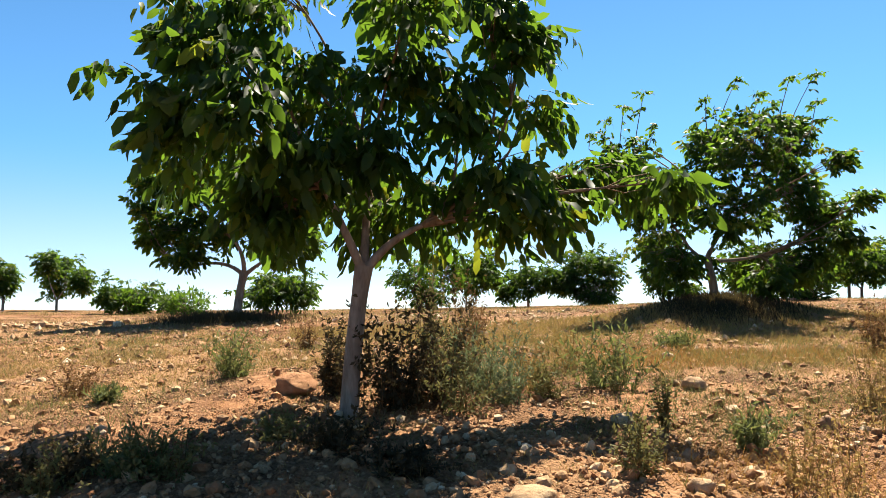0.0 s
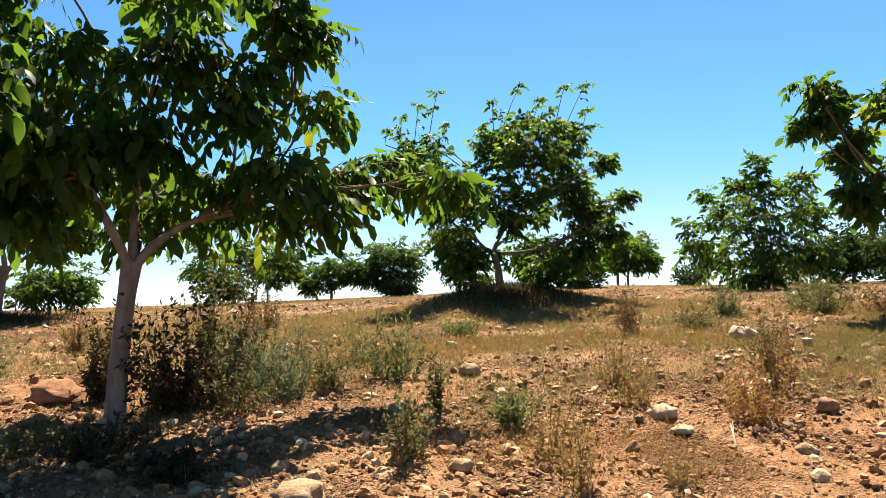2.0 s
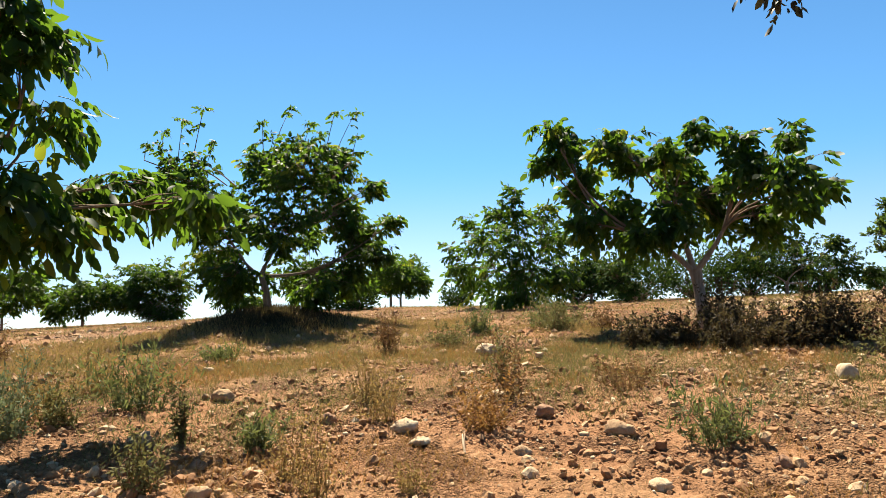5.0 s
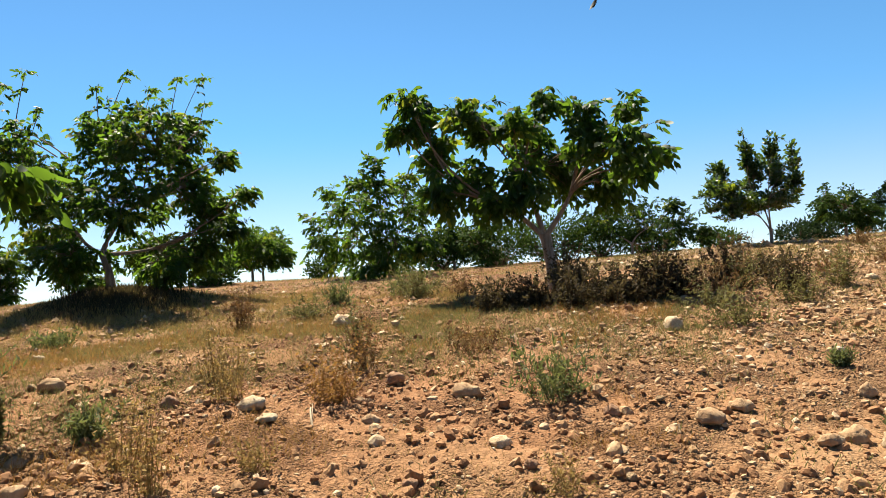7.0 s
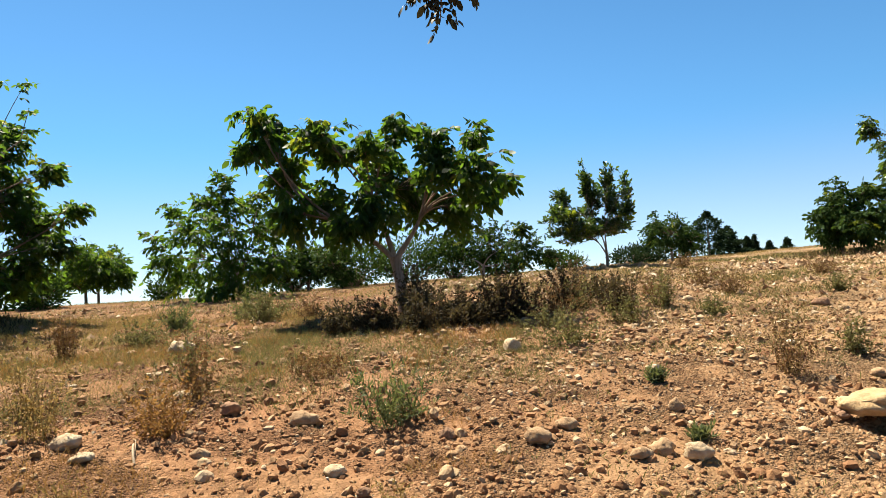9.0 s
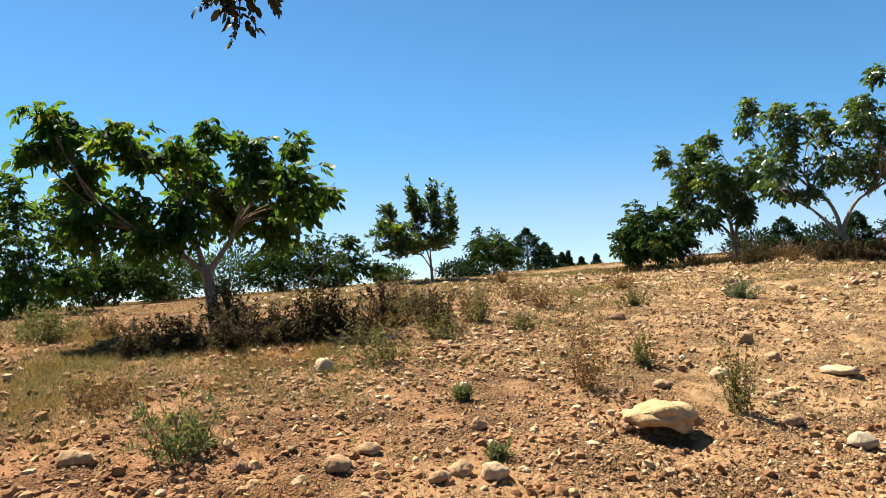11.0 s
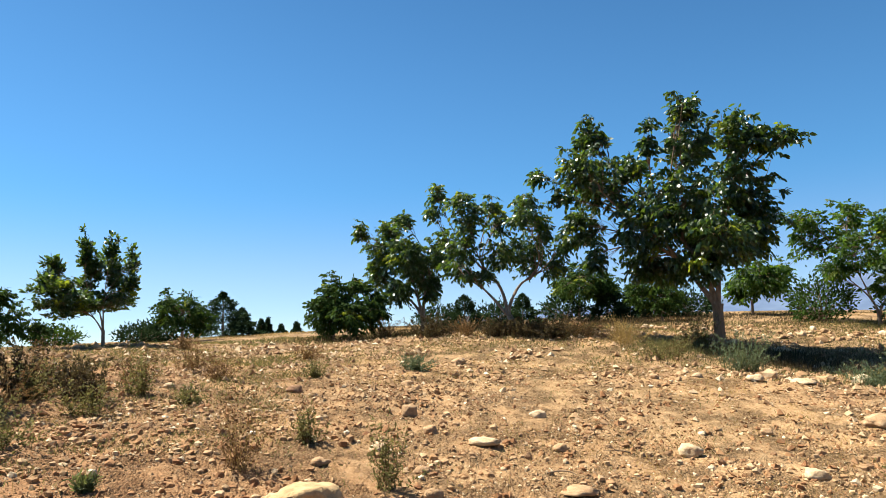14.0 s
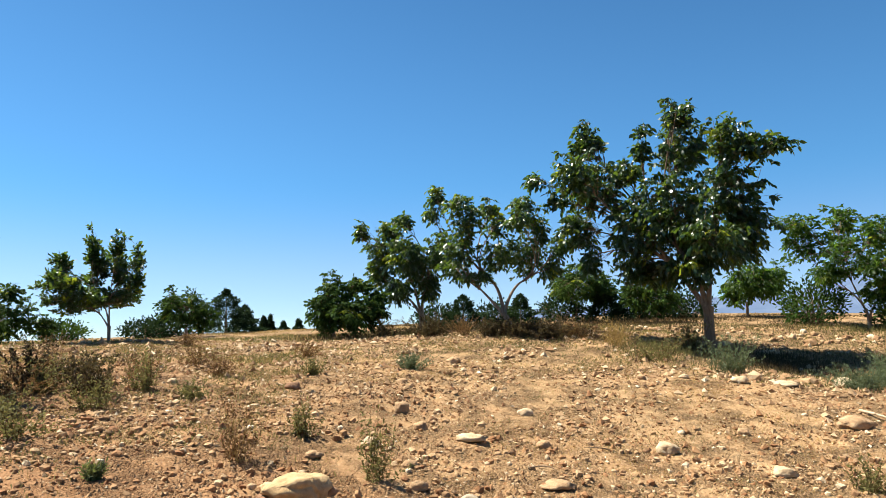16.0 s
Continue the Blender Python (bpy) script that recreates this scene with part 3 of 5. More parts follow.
walnut("broad young walnut tree above a strip of dark weeds", 9.31, 6.14, 53, 0.9, 0.106, [(-2.12, 0, 3.12, 0.22, 0.37), (-2.29, 0, 2.68, 0.33, 0.24), (-1.86, 0, 2.87, 0.33, 0.46), (-1.72, 0, 2.26, 0.41, 0.46), (-1.68, 0.2, 1.63, 0.39, 0.46), (-1.25, 0, 2.84, 0.42, 0.36), (-0.95, 0, 2.54, 0.36, 0.41), (-1.17, -0.3, 1.72, 0.53, 0.53), (-0.46, 0, 2.59, 0.38, 0.32), (0.07, 0, 2.87, 0.38, 0.32), (-0.18, 0.2, 2.25, 0.55, 0.55), (-0.38, -0.3, 1.62, 0.61, 0.48)] + [(0.34, 0, 1.9, 0.54, 0.63), (0.59, 0, 2.69, 0.27, 0.37), (0.69, 0.3, 2.28, 0.37, 0.37), (1.28, 0, 2.74, 0.27, 0.21), (1.16, 0, 2.19, 0.44, 0.44), (0.92, -0.2, 1.57, 0.44, 0.44), (1.66, 0, 1.97, 0.46, 0.21), (1.38, 0, 1.73, 0.27, 0.31), (-0.84, 0.2, 1.4, 0.45, 0.3)],
       520, 0.135, 103, False, per=4, lean=-0.1, droop=0.95, oval=True, stray=0.4)
walnut("small upright tree with a thin bare trunk", 18.48, 6.2, 69, 0.4, 0.072, [(-1.11, 0, 1.75, 0.32, 0.43), (-1.32, 0, 1.35, 0.34, 0.29), (-0.92, 0, 1.22, 0.48, 0.53), (-0.84, 0, 0.75, 0.43, 0.27), (-0.42, 0, 2.17, 0.27, 0.49), (-0.29, 0, 1.63, 0.41, 0.61), (0.12, 0, 2.19, 0.21, 0.47), (0.2, 0, 1.64, 0.36, 0.55), (0.62, 0, 1.96, 0.18, 0.36), (0.58, 0, 1.36, 0.28, 0.42), (-0.21, 0, 0.98, 0.81, 0.38), (0.34, 0, 0.95, 0.55, 0.33), (-0.55, 0, 0.79, 0.43, 0.24), (-1.3, 0, 0.89, 0.21, 0.16)],
       330, 0.11, 104, False, mat=LEAF_GLOSSY, per=5, spread=0.6, droop=0.15, oval=True, stray=0.4, limbs=3)
# trunk and limbs take the darker twig bark: their shade is put into colour
walnut("tall leafy walnut tree casting shade on grass", 16.46, -8.26, 115, 1.0, 0.15, [(-2.7, 0, 5.2, 0.52, 0.6), (-2.96, 0, 4.44, 0.64, 0.5), (-2.46, 0.3, 4.01, 0.86, 0.86), (-3.42, 0, 3.75, 0.37, 0.23), (-3.99, 0, 4.32, 0.35, 0.2), (-3.02, 0, 3, 0.56, 0.64), (-2.7, 0, 2.27, 0.28, 0.5), (-1.7, 0, 4.31, 0.56, 0.42), (-1.26, 0, 4.97, 0.3, 0.55), (-0.43, 0, 5.55, 0.49, 0.44), (-0.34, 0, 4.73, 0.82, 0.82), (0.57, 0, 4.9, 0.53, 0.61), (1.17, 0, 4.66, 0.47, 0.4), (1.66, 0, 4.69, 0.34, 0.29)] + [(0.73, -0.3, 3.73, 0.84, 0.78), (-0.7, 0.3, 3.43, 1.24, 0.96), (-1.61, -0.3, 2.85, 0.95, 0.81), (0.93, 0, 2.84, 0.65, 0.72), (-0.09, 0, 2.45, 1.06, 0.66), (-1.55, 0, 1.99, 0.55, 0.52), (0.6, 0.4, 2.35, 0.7, 0.5), (-1.03, 0, 1.83, 0.74, 0.47), (-0.3, 0, 1.95, 0.7, 0.45), (0.2, -0.5, 2.6, 0.9, 0.7)],
       1050, 0.13, 105, False, mat=LEAF_GLOSSY, per=5, spread=0.8, droop=1.0, oval=True, stray=0.25, lean=0.0, bark=TWIG, shoots=[(-0.42, 5.72, -0.69, 6.01), (0.78, 5.21, 0.99, 5.23), (1.42, 4.66, 1.87, 4.63)])
walnut(FAR, 13.07, 22.33, 29, 0.55, 0.082, [(0.11, 0, 1.26, 0.98, 0.82), (0.89, 0, 0.91, 0.78, 0.57), (-0.5, 0, 0.89, 0.45, 0.37)],
       280, 0.13, 106, False, per=6, droop=0.85)
walnut(FAR, 12.67, 14.15, 40, 0.66, 0.093, [(-0.25, 0, 2.83, 0.46, 0.55), (-1.39, 0, 2.3, 0.34, 0.27), (-0.7, 0, 2.57, 0.4, 0.4), (0.04, 0, 2.22, 0.93, 0.77), (-0.91, 0, 1.66, 0.92, 0.77), (-1.84, 0, 1.11, 0.61, 0.76), (-1.1, -0.3, 0.74, 0.9, 0.68), (0.12, 0.2, 0.99, 1.09, 0.93), (0.79, 0, 1.87, 0.62, 0.77), (1.02, 0, 0.69, 0.62, 0.62), (0.69, 0, 2.65, 0.28, 0.34), (-0.39, 0, 0.21, 0.92, 0.31)],
       240, 0.15, 107, False, per=6, droop=0.85, stray=0.4, shoots=[(-0.23, 2.7, -0.34, 3.36)])
walnut(FAR, 16.83, 15.76, 45, 0.43, 0.084, [(-0.03, 0, 0.91, 0.94, 0.71), (0.9, 0, 0.84, 0.94, 0.75), (-0.79, 0, 0.77, 0.66, 0.47)],
       280, 0.12, 108, False, mat=HEDGE_LEAF, per=5, droop=0.85)
walnut(FAR, 21.2, 11.69, 60, 0.47, 0.085, [(-1.03, 0, 1.13, 0.85, 0.76), (0.08, 0, 1.13, 1.04, 0.85), (1.32, 0, 0.75, 0.94, 0.76), (2.26, 0, 0.49, 0.53, 0.42), (1.38, 0, 1.58, 0.42, 0.38)],
       280, 0.12, 109, False, mat=HEDGE_LEAF, per=5, droop=0.85)
walnut(FAR, 20.92, 0.86, 84, 0.27, 0.08, [(0.04, 0, 1.22, 0.64, 0.64), (0.68, 0, 1.5, 0.42, 0.42), (-0.27, 0, 0.75, 0.57, 0.64), (0.51, 0, 0.73, 0.8, 0.64), (1.15, 0, 0.88, 0.58, 0.68)],
       400, 0.115, 110, False, mat=HEDGE_LEAF, per=6, droop=0.85, stray=0.4, oval=True)
walnut(FAR, 22.01, -1.72, 92, 0.56, 0.11, [(-1.83, 0, 3.12, 0.26, 0.34), (-0.94, 0, 3.15, 0.45, 0.38), (-0.56, 0, 3.42, 0.38, 0.35), (-1.12, 0, 2.5, 0.69, 0.69), (-0.43, 0, 2.48, 0.77, 0.77), (-0.1, 0, 1.92, 0.77, 0.72), (-1.3, 0, 1.81, 0.51, 0.6), (0.54, 0, 2.46, 0.62, 0.69), (-0.8, 0, 1.32, 0.68, 0.48), (0.26, 0, 1.35, 0.44, 0.48)],
       420, 0.13, 111, False, mat=LEAF_GLOSSY, per=5, droop=0.95, stray=0.4, shoots=[(-1.76, 2.86, -1.89, 3.31)])
walnut(FAR, 19.29, -4.06, 99, 0.52, 0.105, [(-1.99, 0, 3.77, 0.31, 0.37), (-2.09, 0, 3.27, 0.31, 0.25), (-1.33, 0, 3.52, 0.46, 0.34), (-1.11, 0, 3.08, 0.55, 0.54), (-0.46, 0, 3.36, 0.34, 0.34), (-0.28, 0, 2.89, 0.4, 0.46), (-1.29, 0, 2.31, 0.55, 0.53), (-0.38, 0, 2.13, 0.7, 0.61), (0.43, 0, 3.45, 0.4, 0.34), (0.26, 0, 3.03, 0.46, 0.46), (0.7, 0, 2.7, 0.55, 0.61), (0.52, 0, 1.94, 0.69, 0.6), (1.11, 0, 1.62, 0.39, 0.38), (-1.46, 0, 1.71, 0.55, 0.43), (-0.85, 0, 1.51, 0.61, 0.27), (1.28, 0, 2.22, 0.3, 0.39)],
       420, 0.13, 112, False, mat=LEAF_GLOSSY, per=4, droop=0.95, stray=0.4, lean=-0.2)
walnut(FAR, 26.21, -7.59, 104, 0.68, 0.083, [(0.07, 0, 1.41, 1.04, 0.83), (0.97, 0, 1.07, 0.83, 0.73), (-0.56, 0, 1.23, 0.62, 0.62)],
       280, 0.12, 113, False, mat=HEDGE_LEAF, per=5, droop=0.85)
walnut(FAR, 25.02, -13.51, 117, 0.55, 0.081, [(0.18, 0, 1.25, 1.02, 0.77), (0.84, 0, 1.22, 0.71, 0.65), (-0.41, 0, 0.87, 0.51, 0.51)],
       280, 0.13, 114, False, per=6, droop=0.85)
walnut(FAR, 23.47, -9.63, 111, 0.56, 0.066, [(-0, 0, 0.84, 0.84, 0.66), (-0.64, 0, 0.96, 0.56, 0.56)],
       280, 0.12, 115, False, mat=HEDGE_LEAF, per=5, droop=0.85)
walnut(FAR, 18.97, -13.86, 125, 0.4, 0.093, [(-1.6, 0, 3.07, 0.69, 0.33), (-1.41, 0, 2.55, 0.74, 0.65), (-0.5, 0, 2.96, 0.64, 0.58), (-0.43, 0, 2.02, 1.11, 0.72), (0.44, 0, 2.56, 0.78, 0.63), (1.09, 0, 2.34, 0.4, 0.55), (-0.9, 0, 1.57, 0.64, 0.4), (0.5, 0, 1.64, 0.78, 0.62), (0.18, 0, 1.04, 0.62, 0.37), (0.72, 0, 0.78, 0.4, 0.31)],
       400, 0.12, 116, False, per=5, droop=0.85, stray=0.4)
walnut(FAR, 17.74, -15.44, 131, 0.43, 0.087, [(-0.06, 0, 1.92, 1.02, 0.73), (0.64, 0, 1.85, 0.87, 0.73), (-0.03, 0, 1.02, 0.87, 0.58), (0.93, 0, 1.24, 0.73, 0.73)],
       205, 0.15, 117, False, per=6, droop=0.85)
walnut(FAR, -13.61, 24.47, -29, 0.44, 0.07, [(0.05, 0, 1.23, 0.9, 0.84), (-0.32, 0, 1.63, 0.5, 0.5), (0.76, 0, 1.04, 0.5, 0.6)],
       280, 0.13, 118, False, per=6, droop=0.85)
walnut(FAR, -14.98, 23.65, -32, 0.44, 0.067, [(-0.04, 0, 1.11, 0.62, 0.73), (-0.76, 0, 1.1, 0.77, 0.87)],
       280, 0.13, 119, False, per=6, droop=0.85)
walnut(FAR, -10.27, 22.8, -24, 0.28, 0.056, [(-0.52, 0, 0.55, 0.65, 0.52), (0.32, 0, 0.55, 0.83, 0.46), (1.2, 0, 0.37, 0.56, 0.33)],
       280, 0.13, 120, False, per=6, droop=0.85)
walnut(FAR, -0.28, 25.0, -1, 0.61, 0.091, [(-0.82, 0, 1.12, 1.02, 0.81), (0.41, 0, 1.53, 1.22, 0.81), (1.63, 0, 1.53, 0.91, 0.71), (-0.2, 0, 0.51, 0.91, 0.45)],
       280, 0.13, 121, False, per=6, droop=0.85)
walnut(FAR, 0.97, 28.98, 2, 0.59, 0.071, [(0.12, 0, 1.18, 0.94, 0.71), (1.06, 0, 1.18, 0.71, 0.59)],
       280, 0.13, 122, False, per=6, droop=0.85)
walnut(FAR, 3.29, 26.8, 7, 0.65, 0.087, [(-0.1, 0, 0.98, 0.98, 0.76), (0.98, 0, 0.98, 0.87, 0.65), (-0.76, 0, 0.54, 0.54, 0.44)],
       280, 0.13, 123, False, per=6, droop=0.85)
walnut(FAR, 5.4, 25.43, 12, 0.58, 0.093, [(-0.28, 0, 1.41, 1.03, 0.83), (0.62, 0, 1.2, 0.83, 0.72), (-0.7, 0, 0.79, 0.83, 0.52), (0.31, 0, 0.37, 0.93, 0.31)],
       280, 0.13, 124, False, per=6, droop=0.85)
walnut(FAR, -5.11, 21.4, -13, 0.47, 0.07, [(-0.18, 0, 0.73, 1.04, 0.61), (0.67, 0, 0.73, 0.78, 0.61)],
       280, 0.13, 125, False, per=6, droop=0.85)
walnut(FAR, 9.64, 19.71, 25, 0.36, 0.072, [(-0.16, 0, 0.9, 1.08, 0.54), (0.55, 0, 0.71, 0.72, 0.54), (-0.89, 0, 0.55, 0.72, 0.45)],
       280, 0.13, 126, False, per=6, droop=0.85)
walnut(FAR, 7.23, 22.77, 17, 0.43, 0.077, [(-0.09, 0, 0.81, 0.77, 0.68), (0.58, 0, 0.42, 0.68, 0.39)],
       280, 0.13, 127, False, per=6, droop=0.85)
walnut(FAR, 13.95, 23.12, 31, 0.47, 0.075, [(-0.36, 0, 1.33, 0.75, 0.66), (0.37, 0, 1.31, 0.75, 0.75), (-0.7, 0, 0.96, 0.56, 0.47)],
       280, 0.13, 128, False, per=6, droop=0.85)
walnut(FAR, 24.79, 6.25, 74, 0.53, 0.081, [(-0.04, 0, 0.98, 0.81, 0.65), (0.46, 0, 0.74, 0.61, 0.57), (-0.54, 0, 1.01, 0.51, 0.51)],
       280, 0.12, 129, False, mat=HEDGE_LEAF, per=5, droop=0.85)


# ---------------------------------------------------------------- stones and clods
def ico(sub):
    if sub == 0:
        v = np.array([(1, 0, 0), (0, 1, 0), (-1, 0, 0), (0, -1, 0), (0, 0, 1), (0, 0, -1)], float)
        return v, np.array([(0, 1, 4), (1, 2, 4), (2, 3, 4), (3, 0, 4), (1, 0, 5), (2, 1, 5), (3, 2, 5), (0, 3, 5)])
    bm = bmesh.new()
    bmesh.ops.create_icosphere(bm, subdivisions=sub, radius=1.0)
    v = np.array([p.co for p in bm.verts])
    f = np.array([[p.index for p in q.verts] for q in bm.faces])
    bm.free()
    return v, f


def rough_ball(sub, seed, amount=0.35, freq=1.3):
    """A lumpy, slightly angular pebble of radius about one."""
    v, f = ico(sub)
    off = Vector((seed * 3.1, seed * 1.7, seed * 0.9))
    out = []
    for p in v:
        q = Vector(p)
        k = 1 + amount * noise.noise(q * freq + off) + amount * 0.5 * noise.noise(q * freq * 2.7 + off)
        c = noise.cell(q * 1.1 + off)
        out.append(np.array(p) * k * (1 + 0.1 * (c - 0.5)))
    out = np.array(out)
    rng = np.random.default_rng(int(seed) + 5000)
    for nrm in unit(rng.normal(0, 1, (7, 3))):
        cut = rng.uniform(0.72, 0.98)
        over = np.clip(out @ nrm - cut, 0, None)
        out = out - over[:, None] * nrm * 0.92
    out = out + rng.normal(0, {0: 0.22, 1: 0.11, 2: 0.06}.get(sub, 0.018), out.shape)
    return out, f


def scatter_stones():
    rng = np.random.default_rng(7)
    kinds = {0: [rough_ball(0, 70 + s) for s in range(14)], 1: [rough_ball(1, s) for s in range(14)], 2: [rough_ball(2, 30 + s) for s in range(10)]}
    soups = {"near": Soup(), "far": Soup()}
    many = 105000
    rs = 2.8 * (14.0 / 2.8) ** (rng.random(many) ** 0.85)
    az = np.radians(rng.uniform(-44, 140, many))
    xs, ys = PIVOT[0] + rs * np.sin(az), PIVOT[1] + rs * np.cos(az)
    zs = land(xs, ys)
    chance = rng.uniform(-0.7, 0.5, many) - 0.12 * np.clip((xs - 2) / 6, 0, 1)
    size = np.clip(rng.lognormal(math.log(0.0095), 0.62, many), 0.005, 0.045) * (1 + 0.55 * np.clip(rs / 14, 0, 1))
    for x, y, z, r, ch, s in zip(xs, ys, zs, rs, chance, size):
        patch = noise.noise(Vector((x * 0.55, y * 0.55, 3.0))) + 0.6 * noise.noise(Vector((x * 1.9, y * 1.9, 8.0)))
        if patch < ch:
            continue
        v, f = kinds[2 if s > 0.036 and r < 5 else 1 if (s > 0.016 and r < 6) or (s > 0.03 and r < 9) else 0][rng.integers(0, 10)]
        t = rng.uniform(0, 2 * math.pi)
        sc = np.array([rng.uniform(0.8, 1.2), rng.uniform(0.75, 1.1), rng.uniform(0.65, 1.0)]) * s
        c, n_ = math.cos(t), math.sin(t)
        p = (v * sc) @ np.array([[c, n_, 0], [-n_, c, rng.normal(0, 0.3)], [0, 0, 1]]) + [x, y, z + clod(x, y, r) + s * rng.uniform(-0.15, 0.25)]
        soups["near" if r < 9 else "far"].add(p, f)
    # paler, coarser rubble farther up the slope
    many = 125000
    rs = rng.uniform(5.0, 20.0, many)
    deg = np.where(rng.random(many) < 0.82, rng.uniform(52, 136, many), rng.uniform(-42, 60, many))
    xs, ys = PIVOT[0] + rs * np.sin(np.radians(deg)), PIVOT[1] + rs * np.cos(np.radians(deg))
    zs = land(xs, ys)
    size = np.clip(rng.lognormal(math.log(0.0145), 0.68, many), 0.006, 0.075) * np.clip(0.15 + rs / 14, 0.6, 1.4)
    rubble = Soup()
    for x, y, z, r, s in zip(xs, ys, zs, rs, size):
        if noise.noise(Vector((x * 0.7, y * 0.7, 5.0))) + 0.5 * noise.noise(Vector((x * 2.3, y * 2.3, 1.0))) < rng.uniform(-0.35, 0.35):
            continue
        v, f = kinds[1 if s > 0.034 and r < 10 else 0][rng.integers(0, 14)]
        t = rng.uniform(0, 2 * math.pi)
        c, n_ = math.cos(t), math.sin(t)
        sc = np.array([rng.uniform(0.85, 1.2), rng.uniform(0.75, 1.15), rng.uniform(0.7, 1.0)]) * s
        rubble.add((v * sc) @ np.array([[c, n_, 0], [-n_, c, 0], [0, 0, 1]]) + [x, y, z + clod(x, y, r) + s * 0.12], f)
    soups["rubble"] = rubble
    # the same soil behind the path, thinner
    for _ in range(7000):
        r, a = 1.0 + 15.0 * rng.random() ** 0.8, radians(rng.uniform(136, 318))
        x, y, s = PIVOT[0] + r * math.sin(a), PIVOT[1] + r * math.cos(a), min(0.07, rng.lognormal(math.log(0.018), 0.6))
        v, f = kinds[0][rng.integers(0, 14)]
        t = rng.uniform(0, 2 * math.pi)
        c, n_ = math.cos(t), math.sin(t)
        sc = np.array([rng.uniform(0.85, 1.35), rng.uniform(0.75, 1.15), rng.uniform(0.55, 0.9)]) * s
        rubble.add((v * sc) @ np.array([[c, n_, 0], [-n_, c, 0], [0, 0, 1]]) + [x, y, ground_at(x, y) + clod(x, y, r) + s * 0.25], f)
    lumps = [mesh_np("stone", *rough_ball(2, 90 + s), STONE_ONE, smooth=False) for s in range(9)]
    for i in range(170):
        r, a = rng.uniform(2.6, 8.5), radians(rng.uniform(-38, 128))
        x, y = PIVOT[0] + r * math.sin(a), PIVOT[1] + r * math.cos(a)
        if any(math.hypot(x - gx, y - gy) < 0.5 for gx, gy in ((-0.71, 5.25), (6.6, -0.27))):
            continue
        w = rng.uniform(0.02, 0.04)
        ob = tagged(new("stone", lumps[rng.integers(0, 9)]), "fist-sized tan stone lying on tilled soil", "stone", "loose stones")
        ob.location = (x, y, ground_at(x, y) + clod(x, y, r) + w * 0.2)
        ob.scale = (w * rng.uniform(0.9, 1.3), w, w * rng.uniform(0.6, 0.85))
        ob.rotation_euler = (rng.normal(0, 0.3), rng.normal(0, 0.3), rng.uniform(0, 6.28))
    for key, sp in soups.items():
        tagged(new("loose_stones", sp.mesh("loose_stones", STONE_PALE if key == "rubble" else STONE, smooth=False)), "loose pale limestone pebbles and dry reddish clods", "stones", kind="stuff")


def stone_heap(x, y, wide, deep, turn, count, big, seed):
    """Field stones cleared into a low, loose heap."""
    rng = np.random.default_rng(seed)
    kinds = [rough_ball(1, 300 + seed + k) for k in range(8)]
    c, n = math.cos(radians(turn)), math.sin(radians(turn))
    sp = Soup()
    for u, w in rng.normal(0, 0.5, (count, 2)) * [wide, deep]:
        px, py = x + u * c - w * n, y + u * n + w * c
        v, f = kinds[rng.integers(0, 8)]
        size = min(0.16, rng.lognormal(math.log(big), 0.5))
        t = rng.uniform(0, 6.28)
        turned = (v * size * [1.1, 0.9, 0.75]) @ np.array([[math.cos(t), math.sin(t), 0], [-math.sin(t), math.cos(t), 0], [0, 0, 1]])
        sp.add(turned + [px, py, ground_at(px, py) + size * 0.3], f)
    tagged(new("stone_heap", sp.mesh("stone_heap", STONE_PALE, smooth=False)), "loose heap of pale field stones on dry grass", "stones", kind="stuff")


def rock(x, y, w, h, tone, seed):
    v, f = rough_ball(3, 60 + seed, 0.3, 1.0)
    v[:, 2] = np.where(v[:, 2] > 0, v[:, 2], v[:, 2] * 0.6)
    rng = np.random.default_rng(900 + seed)
    t = rng.uniform(-0.5, 0.5) + math.atan2(-(x - 0.5), y + 0.5)
    c, s = math.cos(t), math.sin(t)
    off = Vector((seed * 1.3, seed * 0.7, 4.0))
    v = v * np.array([[1 + 0.16 * noise.noise(Vector(p) * 3.1 + off) + 0.12 * noise.noise(Vector(p) * 7.0 + off)] for p in v]) + rng.normal(0, 0.02, v.shape)
    v = v * [w / 2, w * rng.uniform(0.36, 0.5), h * 0.62]
    v = v @ np.array([[c, s, 0], [-s, c, 0], [0, 0, 1]])
    me = mesh_np("rock", v * 0.95, f, {"p": ROCK, "t": ROCK_TAN, "b": ROCK_BROWN, "r": ROCK_RED, "g": ROCK_GREY}[tone])
    ob = new("rock", me)
    ob.location = (x, y, ground_at(x, y) + clod(x, y, math.hypot(x - .5, y + .5)) + h * 0.16)
    kind = {"p": "pale cream limestone rock", "t": "tan weathered limestone rock", "b": "brown earthy rock", "r": "large reddish boulder", "g": "grey-tan rounded rock"}[tone]
    return tagged(ob, kind + " lying on the reddish soil", "rock", "rocks on the soil")


def rock_tone(name, a, b_, c):
    m, nt, b = material(name, 0.9, spec=0.2)
    tone = ramp(nt, noise_tex(nt, 7.0, 8.0, 0.7), [(0.3, a), (0.5, b_), (0.7, c)])
    nt.links.new(tone, b.inputs["Base Color"])
    bump(nt, b, noise_tex(nt, 35.0, 9.0, 0.7), 0.8, 0.02)
    return m


